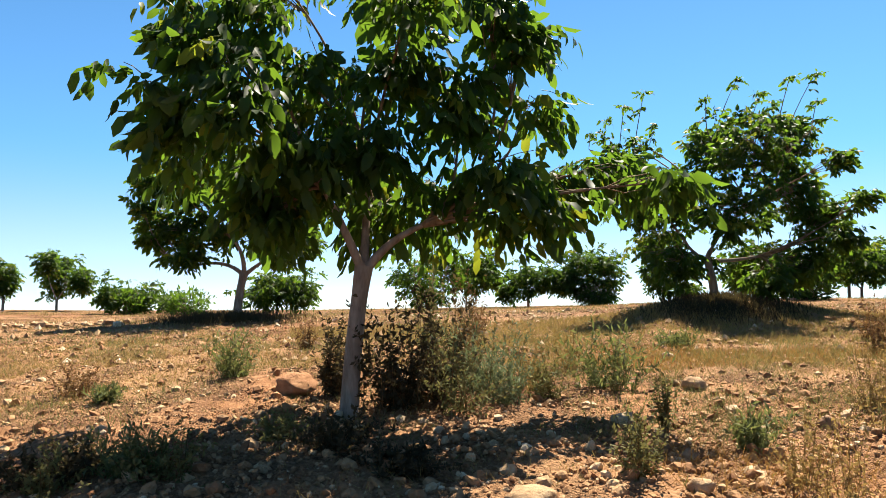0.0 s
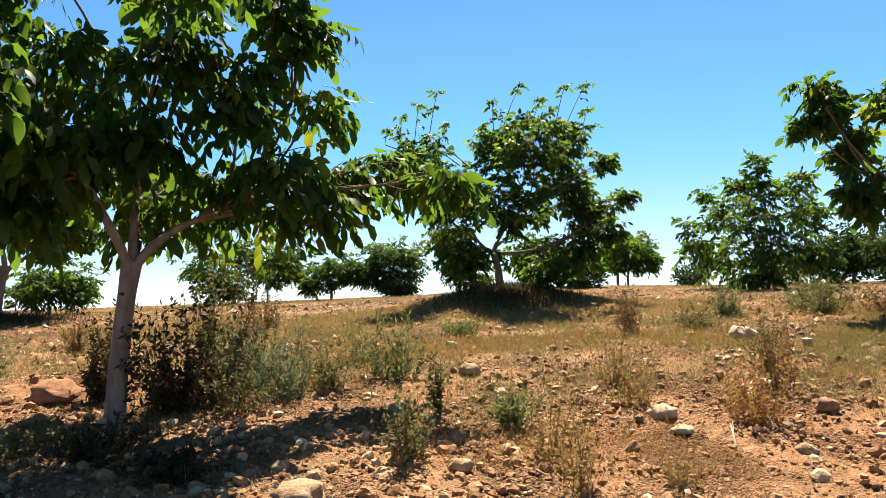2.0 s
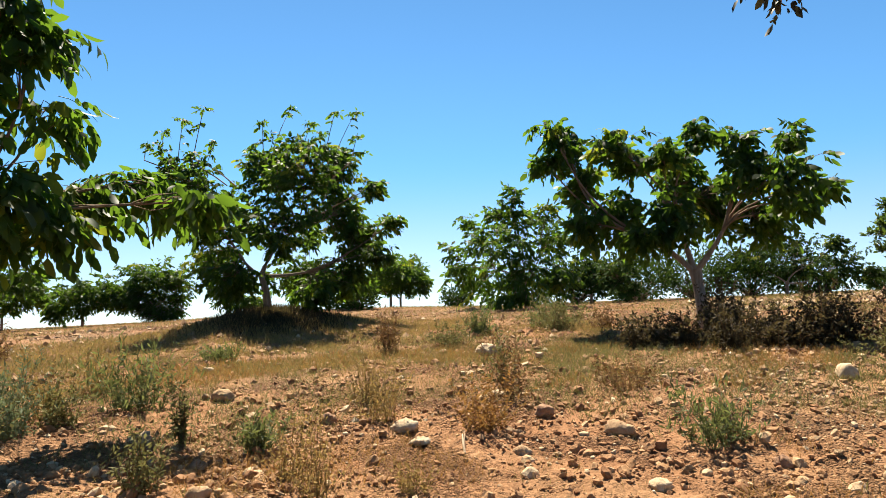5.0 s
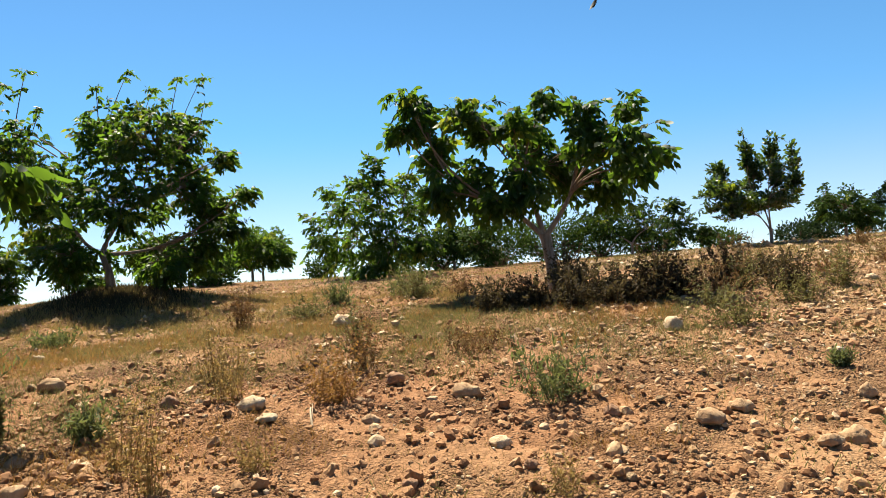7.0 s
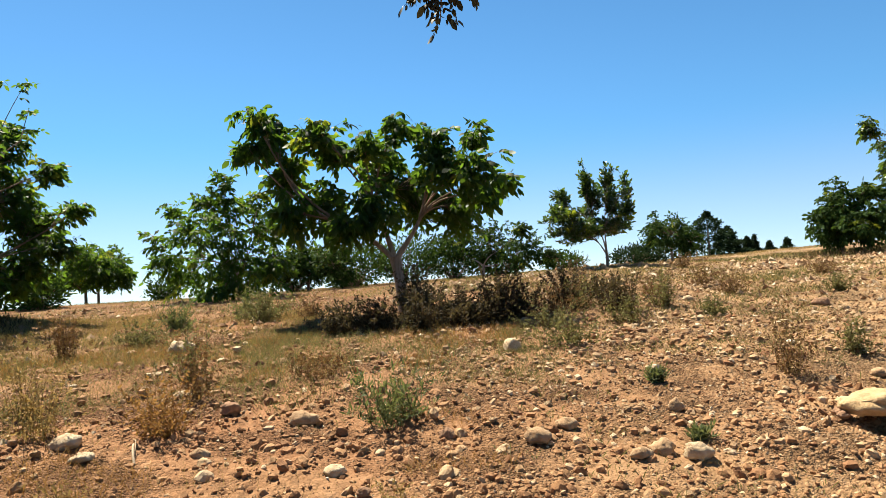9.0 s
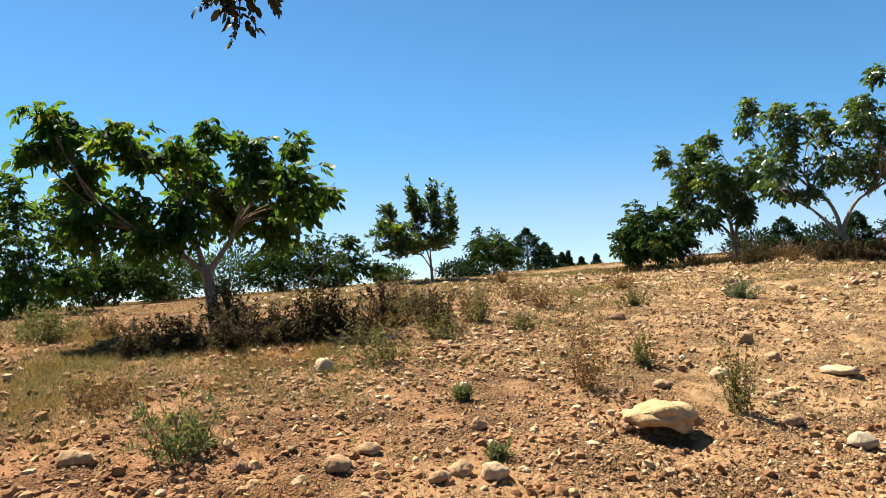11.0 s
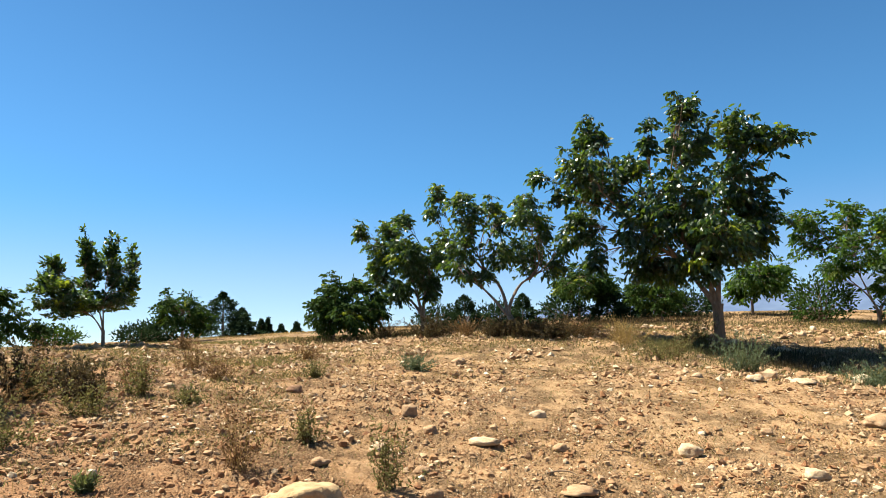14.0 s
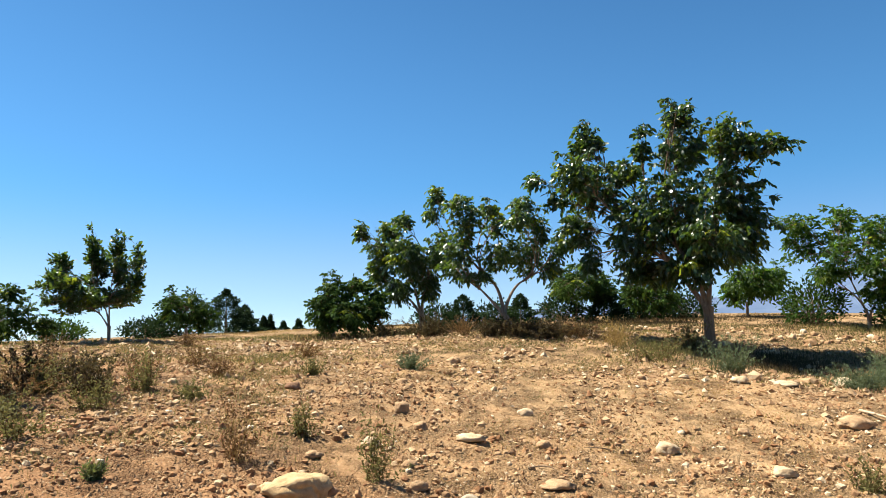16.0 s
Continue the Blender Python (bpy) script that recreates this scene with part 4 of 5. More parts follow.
ROCK_TAN = rock_tone("tan_rock", (0.22, 0.125, 0.064), (0.335, 0.214, 0.118), (0.42, 0.3, 0.182))
ROCK_BROWN = rock_tone("brown_rock", (0.148, 0.078, 0.047), (0.242, 0.136, 0.078), (0.328, 0.203, 0.117))
ROCK_RED = rock_tone("red_rock", (0.172, 0.078, 0.039), (0.281, 0.136, 0.066), (0.351, 0.195, 0.101))
ROCK_GREY = rock_tone("grey_rock", (0.195, 0.148, 0.101), (0.320, 0.257, 0.187), (0.406, 0.343, 0.257))

ROCK_SLAB = rock_tone("yellow_slab", (0.27, 0.172, 0.086), (0.4, 0.27, 0.14), (0.49, 0.36, 0.21))


def lone_stone_material():
    m, nt, b = material("lone_stone", 0.9, spec=0.2)
    own = nt.nodes.new("ShaderNodeObjectInfo")
    tone = ramp(nt, own.outputs["Random"], [(0.0, (0.281, 0.148, 0.070)), (0.5, (0.406, 0.250, 0.133)), (1.0, (0.48, 0.36, 0.22))])
    dust = ramp(nt, noise_tex(nt, 3.0, 6.0, 0.7), [(0.35, (0.7, 0.62, 0.52)), (0.65, (1.0, 1.0, 1.0))])
    nt.links.new(mix(nt, 1.0, tone, dust, "MULTIPLY"), b.inputs["Base Color"])
    bump(nt, b, noise_tex(nt, 4.0, 8.0, 0.7), 0.7, 0.15)
    return m


STONE_ONE = lone_stone_material()
scatter_stones()
seen, n_rock = [], 0


def lay(rows):
    """Lays out rocks, (x, y, width, height, tone) each, but for any that would lie in another."""
    global n_rock
    for x, y, w, h, tone in rows:
        if all(math.hypot(x - a, y - b) > 0.16 for a, b in seen):
            seen.append((x, y))
            rock(x, y, w, h, tone, n_rock)
            n_rock += 1


lay([(0.43, 3.42, 0.26, 0.12, "t"), (2.87, 2.38, 0.09, 0.07, "b"), (1.34, 3.69, 0.16, 0.09, "t"), (3.50, 2.07, 0.09, 0.06, "b"), (3.64, 2.42, 0.14, 0.08, "p"), (1.48, 4.24, 0.15, 0.08, "t"), (4.92, 0.97, 0.17, 0.09, "t"), (1.52, 4.27, 0.15, 0.07, "t"), (5.13, 0.67, 0.21, 0.14, "p"), (3.38, 3.35, 0.13, 0.08, "t"), (4.94, 1.00, 0.17, 0.09, "t"), (4.54, 2.20, 0.13, 0.09, "b"), (2.89, 3.86, 0.16, 0.07, "p"), (2.89, 3.83, 0.16, 0.08, "p"), (4.82, 1.64, 0.20, 0.14, "t"), (5.11, 0.89, 0.18, 0.12, "t"), (4.61, 2.22, 0.12, 0.09, "b"), (2.96, 4.20, 0.24, 0.11, "p")])
lay([(1.27, 4.98, 0.17, 0.12, "p"), (5.18, 1.59, 0.18, 0.11, "t"), (4.16, 3.21, 0.23, 0.12, "t"), (1.28, 5.00, 0.13, 0.12, "p"), (4.22, 3.30, 0.22, 0.12, "t"), (2.60, 4.76, 0.14, 0.12, "b"), (2.63, 4.75, 0.15, 0.10, "b"), (4.03, 3.84, 0.18, 0.12, "b"), (6.03, 1.05, 0.14, 0.12, "t"), (6.03, 1.07, 0.15, 0.11, "t"), (-1.29, 6.06, 0.38, 0.25, "r"), (4.18, 4.63, 0.22, 0.11, "p"), (2.13, 5.96, 0.22, 0.14, "t"), (6.89, -1.75, 0.23, 0.16, "g"), (2.12, 5.99, 0.18, 0.10, "t"), (7.24, -1.31, 0.20, 0.10, "t"), (7.59, -2.69, 0.41, 0.08, "t"), (7.91, -1.23, 0.20, 0.12, "t")])
lay([(7.92, -0.24, 0.20, 0.10, "t"), (7.86, -1.19, 0.22, 0.10, "t"), (7.14, 3.06, 0.24, 0.19, "p"), (8.57, -0.80, 0.24, 0.13, "p"), (2.47, 7.66, 0.16, 0.08, "p"), (8.95, -2.81, 0.20, 0.11, "t"), (8.08, -5.25, 0.27, 0.14, "p"), (8.99, -1.96, 0.45, 0.11, "p"), (5.49, 6.46, 0.38, 0.18, "p"), (8.89, -4.27, 0.30, 0.21, "p"), (9.37, -1.38, 0.20, 0.13, "t"), (10.25, -1.14, 0.26, 0.19, "t"), (10.43, -2.87, 0.24, 0.14, "p"), (9.68, -5.60, 0.17, 0.11, "t"), (11.52, 0.55, 0.26, 0.15, "b"), (9.82, -7.22, 0.46, 0.22, "t"), (11.52, 2.35, 0.20, 0.10, "p"), (11.45, 2.37, 0.22, 0.10, "p")])
lay([(12.47, -1.14, 0.23, 0.11, "t"), (12.73, 2.01, 0.24, 0.11, "t"), (13.04, -5.43, 0.22, 0.12, "t"), (13.15, -6.25, 0.20, 0.10, "p"), (12.78, -7.11, 0.33, 0.16, "p"), (12.60, -7.83, 0.60, 0.12, "p"), (14.92, -2.20, 0.27, 0.16, "t"), (14.74, -2.15, 0.27, 0.14, "t"), (16.49, -9.69, 0.47, 0.13, "p"), (17.21, -8.96, 0.30, 0.11, "p")])


def flat_slab():
    """A wedge-shaped slab propped over a small hollow."""
    x, y, w = 6.56, -0.27, 0.65
    v, f = rough_ball(4, 203, 0.3, 1.15)
    # pointed and thin at one end, thick and blunt at the other, flat on top
    k = np.clip((v[:, 0] + 1) / 2, 0, 1)
    v[:, 2] = np.clip(v[:, 2], -0.5, 0.62)
    v[:, 1] *= 0.45 + 0.6 * np.sin(np.clip(k * 1.25, 0, 1) * math.pi * 0.62)
    v[:, 2] *= 0.5 + 0.55 * k
    v[:, 2] += 0.28 * np.exp(-((k - 0.5) / 0.22) ** 2) + np.array([0.2 * noise.noise(Vector(p) * 2.2) + 0.08 * noise.noise(Vector(p) * 6) for p in v])
    t = radians(-82)
    c, s = math.cos(t), math.sin(t)
    v = (v * [w / 2, w * 0.4, 0.165]) @ np.array([[c, s, 0], [-s, c, 0], [0, 0, 1]])
    root = tagged(new("stone_slab"), "pale yellow limestone slab propped over a dark hollow", "rock")
    root.location = (x, y, ground_at(x, y + 0.5))
    part("slab", mesh_np("slab", v + [0, 0, 0.045], f, ROCK_SLAB), root)
    for dx, dy, r, k in ((-0.03, 0.24, 0.07, 0), (0.2, -0.2, 0.09, 1), (0.22, 0.1, 0.09, 2), (-0.14, 0.22, 0.05, 3), (0.1, -0.3, 0.06, 4)):
        v, f = rough_ball(2, 210 + k, 0.3)
        part("prop_stone", mesh_np("prop_stone", v * [r, r, r * 0.7] + [dx, dy, r * 0.1], f, ROCK_BROWN, smooth=False), root, "small brown stone under the slab")


flat_slab()
stone_heap(-8.2, 14.8, 2.2, 0.8, 30, 110, 0.06, 1)
stone_heap(19.6, -9.3, 3.0, 1.2, 55, 190, 0.05, 2)
stone_heap(17.9, -12.0, 2.6, 1.0, 40, 150, 0.05, 3)
stone_heap(13.0, -8.0, 1.2, 0.5, 60, 36, 0.05, 4)


# ---------------------------------------------------------------- weeds and grass
def weed(x, y, w, h, kind, seed):
    rng = np.random.default_rng(3000 + seed)
    mats = {"dark": (WEED_DARK, WEED_BROWN), "sage": (LEAF_GREY, WEED_GREEN), "green": (WEED_GREEN, WEED_GREEN), "tan": (STRAW, STRAW),
            "brown": (WEED_BROWN, STRAW), "rust": (WEED_RUST, STRAW), "olive": (WEED_OLIVE, WEED_BROWN), "vine": (WEED_DARK, WEED_BROWN)}[kind]
    words = {"dark": "dark brown-green dry weed clump", "sage": "grey-green bushy wild herb", "green": "low green weed tuft", "tan": "straw-coloured dry weed clump",
             "brown": "brown dry upright weed", "rust": "rusty orange dry weed clump", "olive": "olive green thin weed", "vine": "thin weed stem climbing beside the trunk"}[kind]
    root = tagged(new("weed_clump"), words + " growing in stony soil", "weed", "weeds in the orchard")
    root.location = (x, y, ground_at(x, y) - 0.01)
    dist = math.hypot(x - 0.5, y + 0.5)
    n = {"dark": 48, "sage": 52, "green": 50, "tan": 46, "brown": 40, "rust": 50, "olive": 36, "vine": 3}[kind]
    n = max(3, int(n * min(1.5, 0.55 + w)))
    stems, leaf = Soup(), Soup()
    thick = 0.0012 + 0.0002 * dist
    lofty = rng.uniform(0.75, 1.45) if kind == "dark" else rng.uniform(0.95, 1.4)
    for _ in range(n):
        b = np.array([rng.normal(0, 0.14) * w, rng.normal(0, 0.14) * w, 0.0])
        hh = h * (0.35 + 0.85 * rng.random() ** 1.2) * lofty
        top = b * rng.uniform(1.2, 2.0) + np.array([rng.normal(0, 0.24) * w, rng.normal(0, 0.24) * w, hh])
        m = (b + top) / 2 + (b - top) * [0.22, 0.22, 0] + rng.normal(0, 0.05, 3) * h
        path = bezier(b - [0, 0, 0.03], m, top, 6)
        stems.add(*tube(path, np.linspace(thick, thick * 0.4, 6), 3))
        k = {"dark": 40, "sage": 34, "green": 20, "tan": 16, "brown": 26, "rust": 26, "olive": 28, "vine": 26}[kind]
        t = rng.uniform(0.12, 1.0, k)
        p = np.stack([np.interp(t, np.linspace(0, 1, 6), path[:, a]) for a in range(3)], 1)
        size = {"dark": 0.04, "sage": 0.042, "green": 0.06, "tan": 0.024, "brown": 0.026, "rust": 0.03, "olive": 0.034, "vine": 0.045}[kind]
        size *= (0.75 + 0.4 * min(h, 0.8)) * (1 + 0.03 * dist)
        way = rng.normal(0, 0.7, (k, 3)) + [0, 0, 0.8 if kind in ("sage", "green") else 0.3]
        ln = size * rng.uniform(0.6, 1.4, k)
        blades(leaf, p, way, rng.normal(0, 1, (k, 3)), ln, ln * (0.2 if kind in ("sage", "green") else 0.42), False)
    tagged(part("stalk_tangle", stems.mesh("stalk_tangle", mats[1]), root), kind="stuff")
    tagged(part("foliage", leaf.mesh("foliage", mats[0]), root), kind="stuff")


WEED_RUST = leaf_material("weed_rust", (0.14, 0.06, 0.02), (0.33, 0.16, 0.05), (0.4, 0.22, 0.06), 0.8, 0.3)
WEED_OLIVE = leaf_material("weed_olive", (0.06, 0.055, 0.02), (0.17, 0.145, 0.055), (0.24, 0.22, 0.07), 0.75, 0.3)
n_weed, kept = 0, []


def plant(rows):
    """Sets out weeds, (x, y, width, height, kind) each, but for any that would grow into another."""
    global n_weed
    for x, y, w, h, kind in rows:
        if all(math.hypot(x - a, y - b) > 0.2 for a, b in kept):
            kept.append((x, y))
            weed(x, y, w, h, kind, n_weed)
            n_weed += 1


# low weeds under the near tree; the dark ones also deepen its shade by colour
plant([(-1.8, 4.06, 0.4, 0.24, "green"), (-2.3, 4.04, 0.5, 0.15, "dark"), (-2.14, 4.25, 0.45, 0.16, "dark"), (-0.27, 4.0, 0.5, 0.14, "dark"), (-0.64, 4.4, 0.5, 0.16, "dark"), (-1.05, 4.7, 0.45, 0.15, "olive")])
plant([(-0.37, 5.48, 0.66, 0.92, "dark"), (-0.07, 5.81, 0.66, 0.8, "dark"), (-0.94, 6.01, 0.29, 0.44, "dark"), (-0.6, 5.2, 0.10, 0.95, "vine"), (0.31, 5.89, 0.81, 0.55, "sage"), (0.77, 6.09, 0.54, 0.44, "tan"), (1.44, 6.03, 0.63, 0.54, "green"), (1.26, 7.20, 0.52, 0.47, "tan"), (-2.13, 7.04, 0.46, 0.35, "green"), (-3.36, 6.47, 0.44, 0.31, "brown"), (-2.95, 6.12, 0.25, 0.10, "green"), (1.06, 3.87, 0.29, 0.34, "olive"), (1.89, 4.32, 0.28, 0.23, "green"), (1.52, 4.79, 0.12, 0.33, "olive"), (1.92, 3.72, 0.33, 0.34, "tan"), (-1.57, 3.97, 0.44, 0.30, "olive"), (-2.20, 3.86, 0.37, 0.22, "olive"), (-1.83, 9.24, 0.30, 0.45, "brown")])
plant([(0.49, 10.81, 0.53, 0.53, "brown"), (3.19, 5.23, 0.38, 0.38, "tan"), (4.65, 7.44, 0.28, 0.43, "brown"), (5.62, 7.47, 0.67, 0.31, "olive"), (2.91, 4.50, 0.48, 0.48, "tan"), (1.84, 3.22, 0.30, 0.41, "tan"), (4.57, 4.99, 0.37, 0.42, "olive"), (5.23, 4.10, 0.63, 0.29, "brown"), (6.64, 8.21, 0.42, 0.30, "green"), (7.62, 7.51, 0.49, 0.33, "olive"), (7.13, 5.55, 0.65, 0.42, "dark"), (7.52, 5.21, 0.66, 0.45, "dark"), (7.76, 4.68, 0.71, 0.48, "dark"), (8.15, 4.35, 0.64, 0.48, "dark"), (8.77, 4.14, 0.66, 0.5, "dark"), (8.45, 4.22, 0.6, 0.46, "dark"), (9.1, 4.05, 0.6, 0.47, "dark"), (9.37, 4.05, 0.46, 0.54, "brown"), (9.53, 3.65, 0.83, 0.56, "brown"), (10.17, 3.53, 0.47, 0.39, "olive")])
plant([(5.28, 3.99, 0.64, 0.37, "brown"), (4.55, 2.68, 0.58, 0.30, "green"), (3.48, 3.91, 0.55, 0.30, "rust"), (4.19, 4.48, 0.45, 0.40, "brown"), (2.99, 4.64, 0.52, 0.33, "tan"), (3.40, 1.77, 0.32, 0.18, "tan"), (2.42, 3.17, 0.25, 0.20, "tan"), (6.65, 1.38, 0.16, 0.09, "green"), (7.98, 7.87, 0.91, 0.38, "olive"), (5.13, 8.32, 0.31, 0.36, "brown"), (2.83, 8.46, 0.39, 0.16, "green"), (8.45, 3.25, 0.67, 0.27, "olive"), (8.44, 7.30, 0.54, 0.36, "brown"), (7.49, 0.44, 0.43, 0.57, "brown"), (8.64, -0.06, 0.38, 0.37, "olive"), (7.32, -0.91, 0.39, 0.45, "olive"), (7.63, 2.60, 0.74, 0.41, "olive"), (5.47, 0.74, 0.14, 0.06, "green")])
plant([(6.73, 1.41, 0.20, 0.10, "green"), (8.05, 8.19, 0.80, 0.32, "green"), (11.23, 3.67, 0.55, 0.5, "dark"), (8.77, -0.10, 0.38, 0.35, "olive"), (7.62, 0.40, 0.37, 0.47, "olive"), (7.49, -0.95, 0.37, 0.41, "olive"), (6.77, 1.34, 0.17, 0.10, "green"), (7.55, -5.85, 0.33, 0.25, "olive"), (14.87, -6.35, 1.2, 0.4, "olive"), (13.84, -7.39, 1.18, 0.54, "sage"), (12.23, -8.96, 1.0, 0.34, "sage"), (12.49, -9.77, 1.18, 0.45, "sage"), (16.22, -7.67, 0.76, 0.51, "olive"), (16.55, -6.08, 0.90, 0.46, "tan"), (21.16, -0.59, 0.97, 0.39, "brown"), (17.72, -4.77, 1.10, 0.42, "dark"), (17.73, -5.62, 0.97, 0.42, "brown"), (18.29, -3.47, 0.99, 0.42, "dark")])
plant([(11.20, 3.93, 0.54, 0.54, "brown"), (10.44, 3.84, 0.61, 0.54, "dark"), (13.97, -1.29, 0.62, 0.25, "sage"), (15.57, 0.87, 0.58, 0.30, "brown"), (17.75, 4.00, 0.52, 0.34, "brown")])
plant([(10.1, 2.95, 0.6, 0.46, "dark"), (10.8, 2.5, 0.55, 0.4, "olive"), (11.9, 2.9, 0.6, 0.42, "brown"), (9.3, 2.55, 0.5, 0.3, "olive"), (12.6, 1.9, 0.5, 0.34, "brown"), (10.3, 1.7, 0.4, 0.26, "olive"), (13.6, 2.6, 0.6, 0.4, "brown"), (12.9, 0.4, 0.45, 0.3, "olive"), (-0.12, 6.35, 0.3, 0.8, "olive"), (0.2, 6.45, 0.3, 0.72, "brown"), (0.12, 5.2, 0.6, 0.45, "olive"), (0.48, 5.5, 0.6, 0.42, "sage"), (0.8, 5.75, 0.5, 0.4, "olive"), (8.75, 5.55, 0.6, 0.5, "dark"), (8.3, 5.0, 0.6, 0.46, "dark")])
plant([(19.3, -1.9, 1.0, 0.4, "dark"), (18.8, -2.7, 1.0, 0.42, "brown"), (18.0, -4.1, 0.9, 0.42, "dark"), (17.8, -5.2, 0.8, 0.4, "brown"), (17.3, -6.3, 0.8, 0.42, "tan"), (13.9, -7.5, 0.7, 0.34, "sage"), (13.1, -10.2, 0.9, 0.45, "sage"), (13.8, -11.0, 0.9, 0.42, "sage")])


def grass(name, label, mat, count, seed, r0, r1, a0, a1, low, high, width, where, patchy):
    """Thin blades as one sheet of stuff. where: noise frequency; patchy: how much of it stays bare."""
    rng = np.random.default_rng(seed)
    r = np.sqrt(rng.uniform(r0 ** 2, r1 ** 2, count * 3)) if r1 / r0 < 3 else r0 * (r1 / r0) ** rng.uniform(0, 1, count * 3)
    a = np.radians(rng.uniform(a0, a1, count * 3))
    x, y = PIVOT[0] + r * np.sin(a), PIVOT[1] + r * np.cos(a)
    ok = np.array([noise.noise(Vector((px * where, py * where, seed * 1.0))) + 0.45 * noise.noise(Vector((px * where * 4, py * where * 4, 2.0))) > patchy for px, py in zip(x, y)])
    x, y, r = x[ok][:count], y[ok][:count], r[ok][:count]
    n = len(x)
    z = land(x, y)
    base = np.stack([x, y, z - 0.01], 1)
    way = np.stack([rng.normal(0, 0.75, n), rng.normal(0, 0.75, n), np.ones(n)], 1)
    sp = Soup()
    ln = rng.uniform(low, high, n)
    blades(sp, base, way, rng.normal(0, 1, (n, 3)), ln, width * (0.6 + r / 16), False)
    tagged(new(name, sp.mesh(name, mat)), label, "grass", kind="stuff")


grass("dry_grass", "dry straw-coloured grass on the brow of the hill", STRAW, 70000, 11, 9.5, 30, -42, 64, 0.03, 0.1, 0.0045, 0.22, -0.25)
grass("dry_grass", "sparse dry grass among stones", STRAW, 40000, 12, 14, 30, 56, 138, 0.025, 0.09, 0.006, 0.3, 0.0)
grass("short_grass", "thin short green-grey grass", WEED_GREEN, 24000, 13, 7.5, 28, -42, 62, 0.03, 0.11, 0.0045, 0.35, 0.1)
grass("dry_grass", "thin golden dry grass between the trees", STRAW, 44000, 18, 7.5, 13, -42, 46, 0.03, 0.1, 0.0035, 0.3, -0.1)
grass("short_grass", "olive green short grass between the trees", WEED_OLIVE, 20000, 19, 7.0, 14, -42, 50, 0.03, 0.11, 0.0035, 0.35, 0.0)
grass("short_grass", "olive and tan short grass below the walnut trees", WEED_OLIVE, 46000, 20, 14, 24, 56, 138, 0.03, 0.1, 0.008, 0.3, -0.1)
grass("short_grass", "thin olive grass beside the strip of weeds", WEED_OLIVE, 16000, 25, 7.5, 16, 60, 86, 0.03, 0.1, 0.005, 0.5, -0.05)
grass("short_grass", "low olive stubble among stones and clods", WEED_OLIVE, 24000, 26, 6.4, 11, 2, 46, 0.02, 0.09, 0.0035, 0.4, -0.1)
grass("dry_grass", "low golden stubble among stones and clods", STRAW, 20000, 27, 6.2, 12, -6, 46, 0.02, 0.09, 0.0032, 0.4, -0.1)
grass("dry_grass", "short tan grass on the stony slope", STRAW, 30000, 28, 8, 18, 56, 128, 0.02, 0.075, 0.0045, 0.4, -0.05)
grass("short_grass", "short olive grass on the stony slope", WEED_OLIVE, 20000, 29, 7.5, 18, 56, 122, 0.02, 0.075, 0.0045, 0.4, 0.05)
grass("short_grass", "olive green grass before the strip of weeds", WEED_OLIVE, 9000, 30, 5.0, 9.5, 38, 64, 0.04, 0.14, 0.0045, 0.5, 0.0)
grass("dry_grass", "thick golden dry grass below the brow of the hill", STRAW, 44000, 31, 8.0, 14, -14, 36, 0.05, 0.13, 0.0038, 0.3, -0.35)
grass("brow_weeds", "dark dry weeds along the brow of the hill", WEED_DARK, 14000, 21, 20, 29, 84, 132, 0.04, 0.12, 0.007, 0.35, 0.0)
grass("short_grass", "thin rusty and tan grass among the clods", WEED_RUST, 9000, 22, 4.2, 9, 8, 62, 0.04, 0.16, 0.004, 0.45, 0.12)
grass("dry_grass", "thin tan grass among the clods", STRAW, 7000, 23, 4.2, 9, -30, 62, 0.03, 0.14, 0.003, 0.45, 0.22)
grass("short_grass", "thin olive grass among the clods", WEED_OLIVE, 9000, 24, 5.2, 9, 4, 70, 0.04, 0.16, 0.004, 0.45, 0.08)
grass("low_herbs", "low grey-green herbs among the stones", LEAF_GREY, 10000, 16, 5.5, 14, -42, 64, 0.03, 0.1, 0.004, 0.45, 0.2)
grass("low_herbs", "low olive herbs and stalks", WEED_OLIVE, 12000, 17, 5, 16, -42, 66, 0.03, 0.12, 0.005, 0.5, 0.1)
grass("dry_litter", "thin scattered straw and dry stalks", STRAW, 9000, 14, 2.5, 13, -42, 136, 0.03, 0.12, 0.0035, 0.6, 0.08)
grass("small_weeds", "scattered small green seedlings", WEED_OLIVE, 6000, 15, 3, 12, -42, 136, 0.03, 0.1, 0.008, 0.7, 0.22)


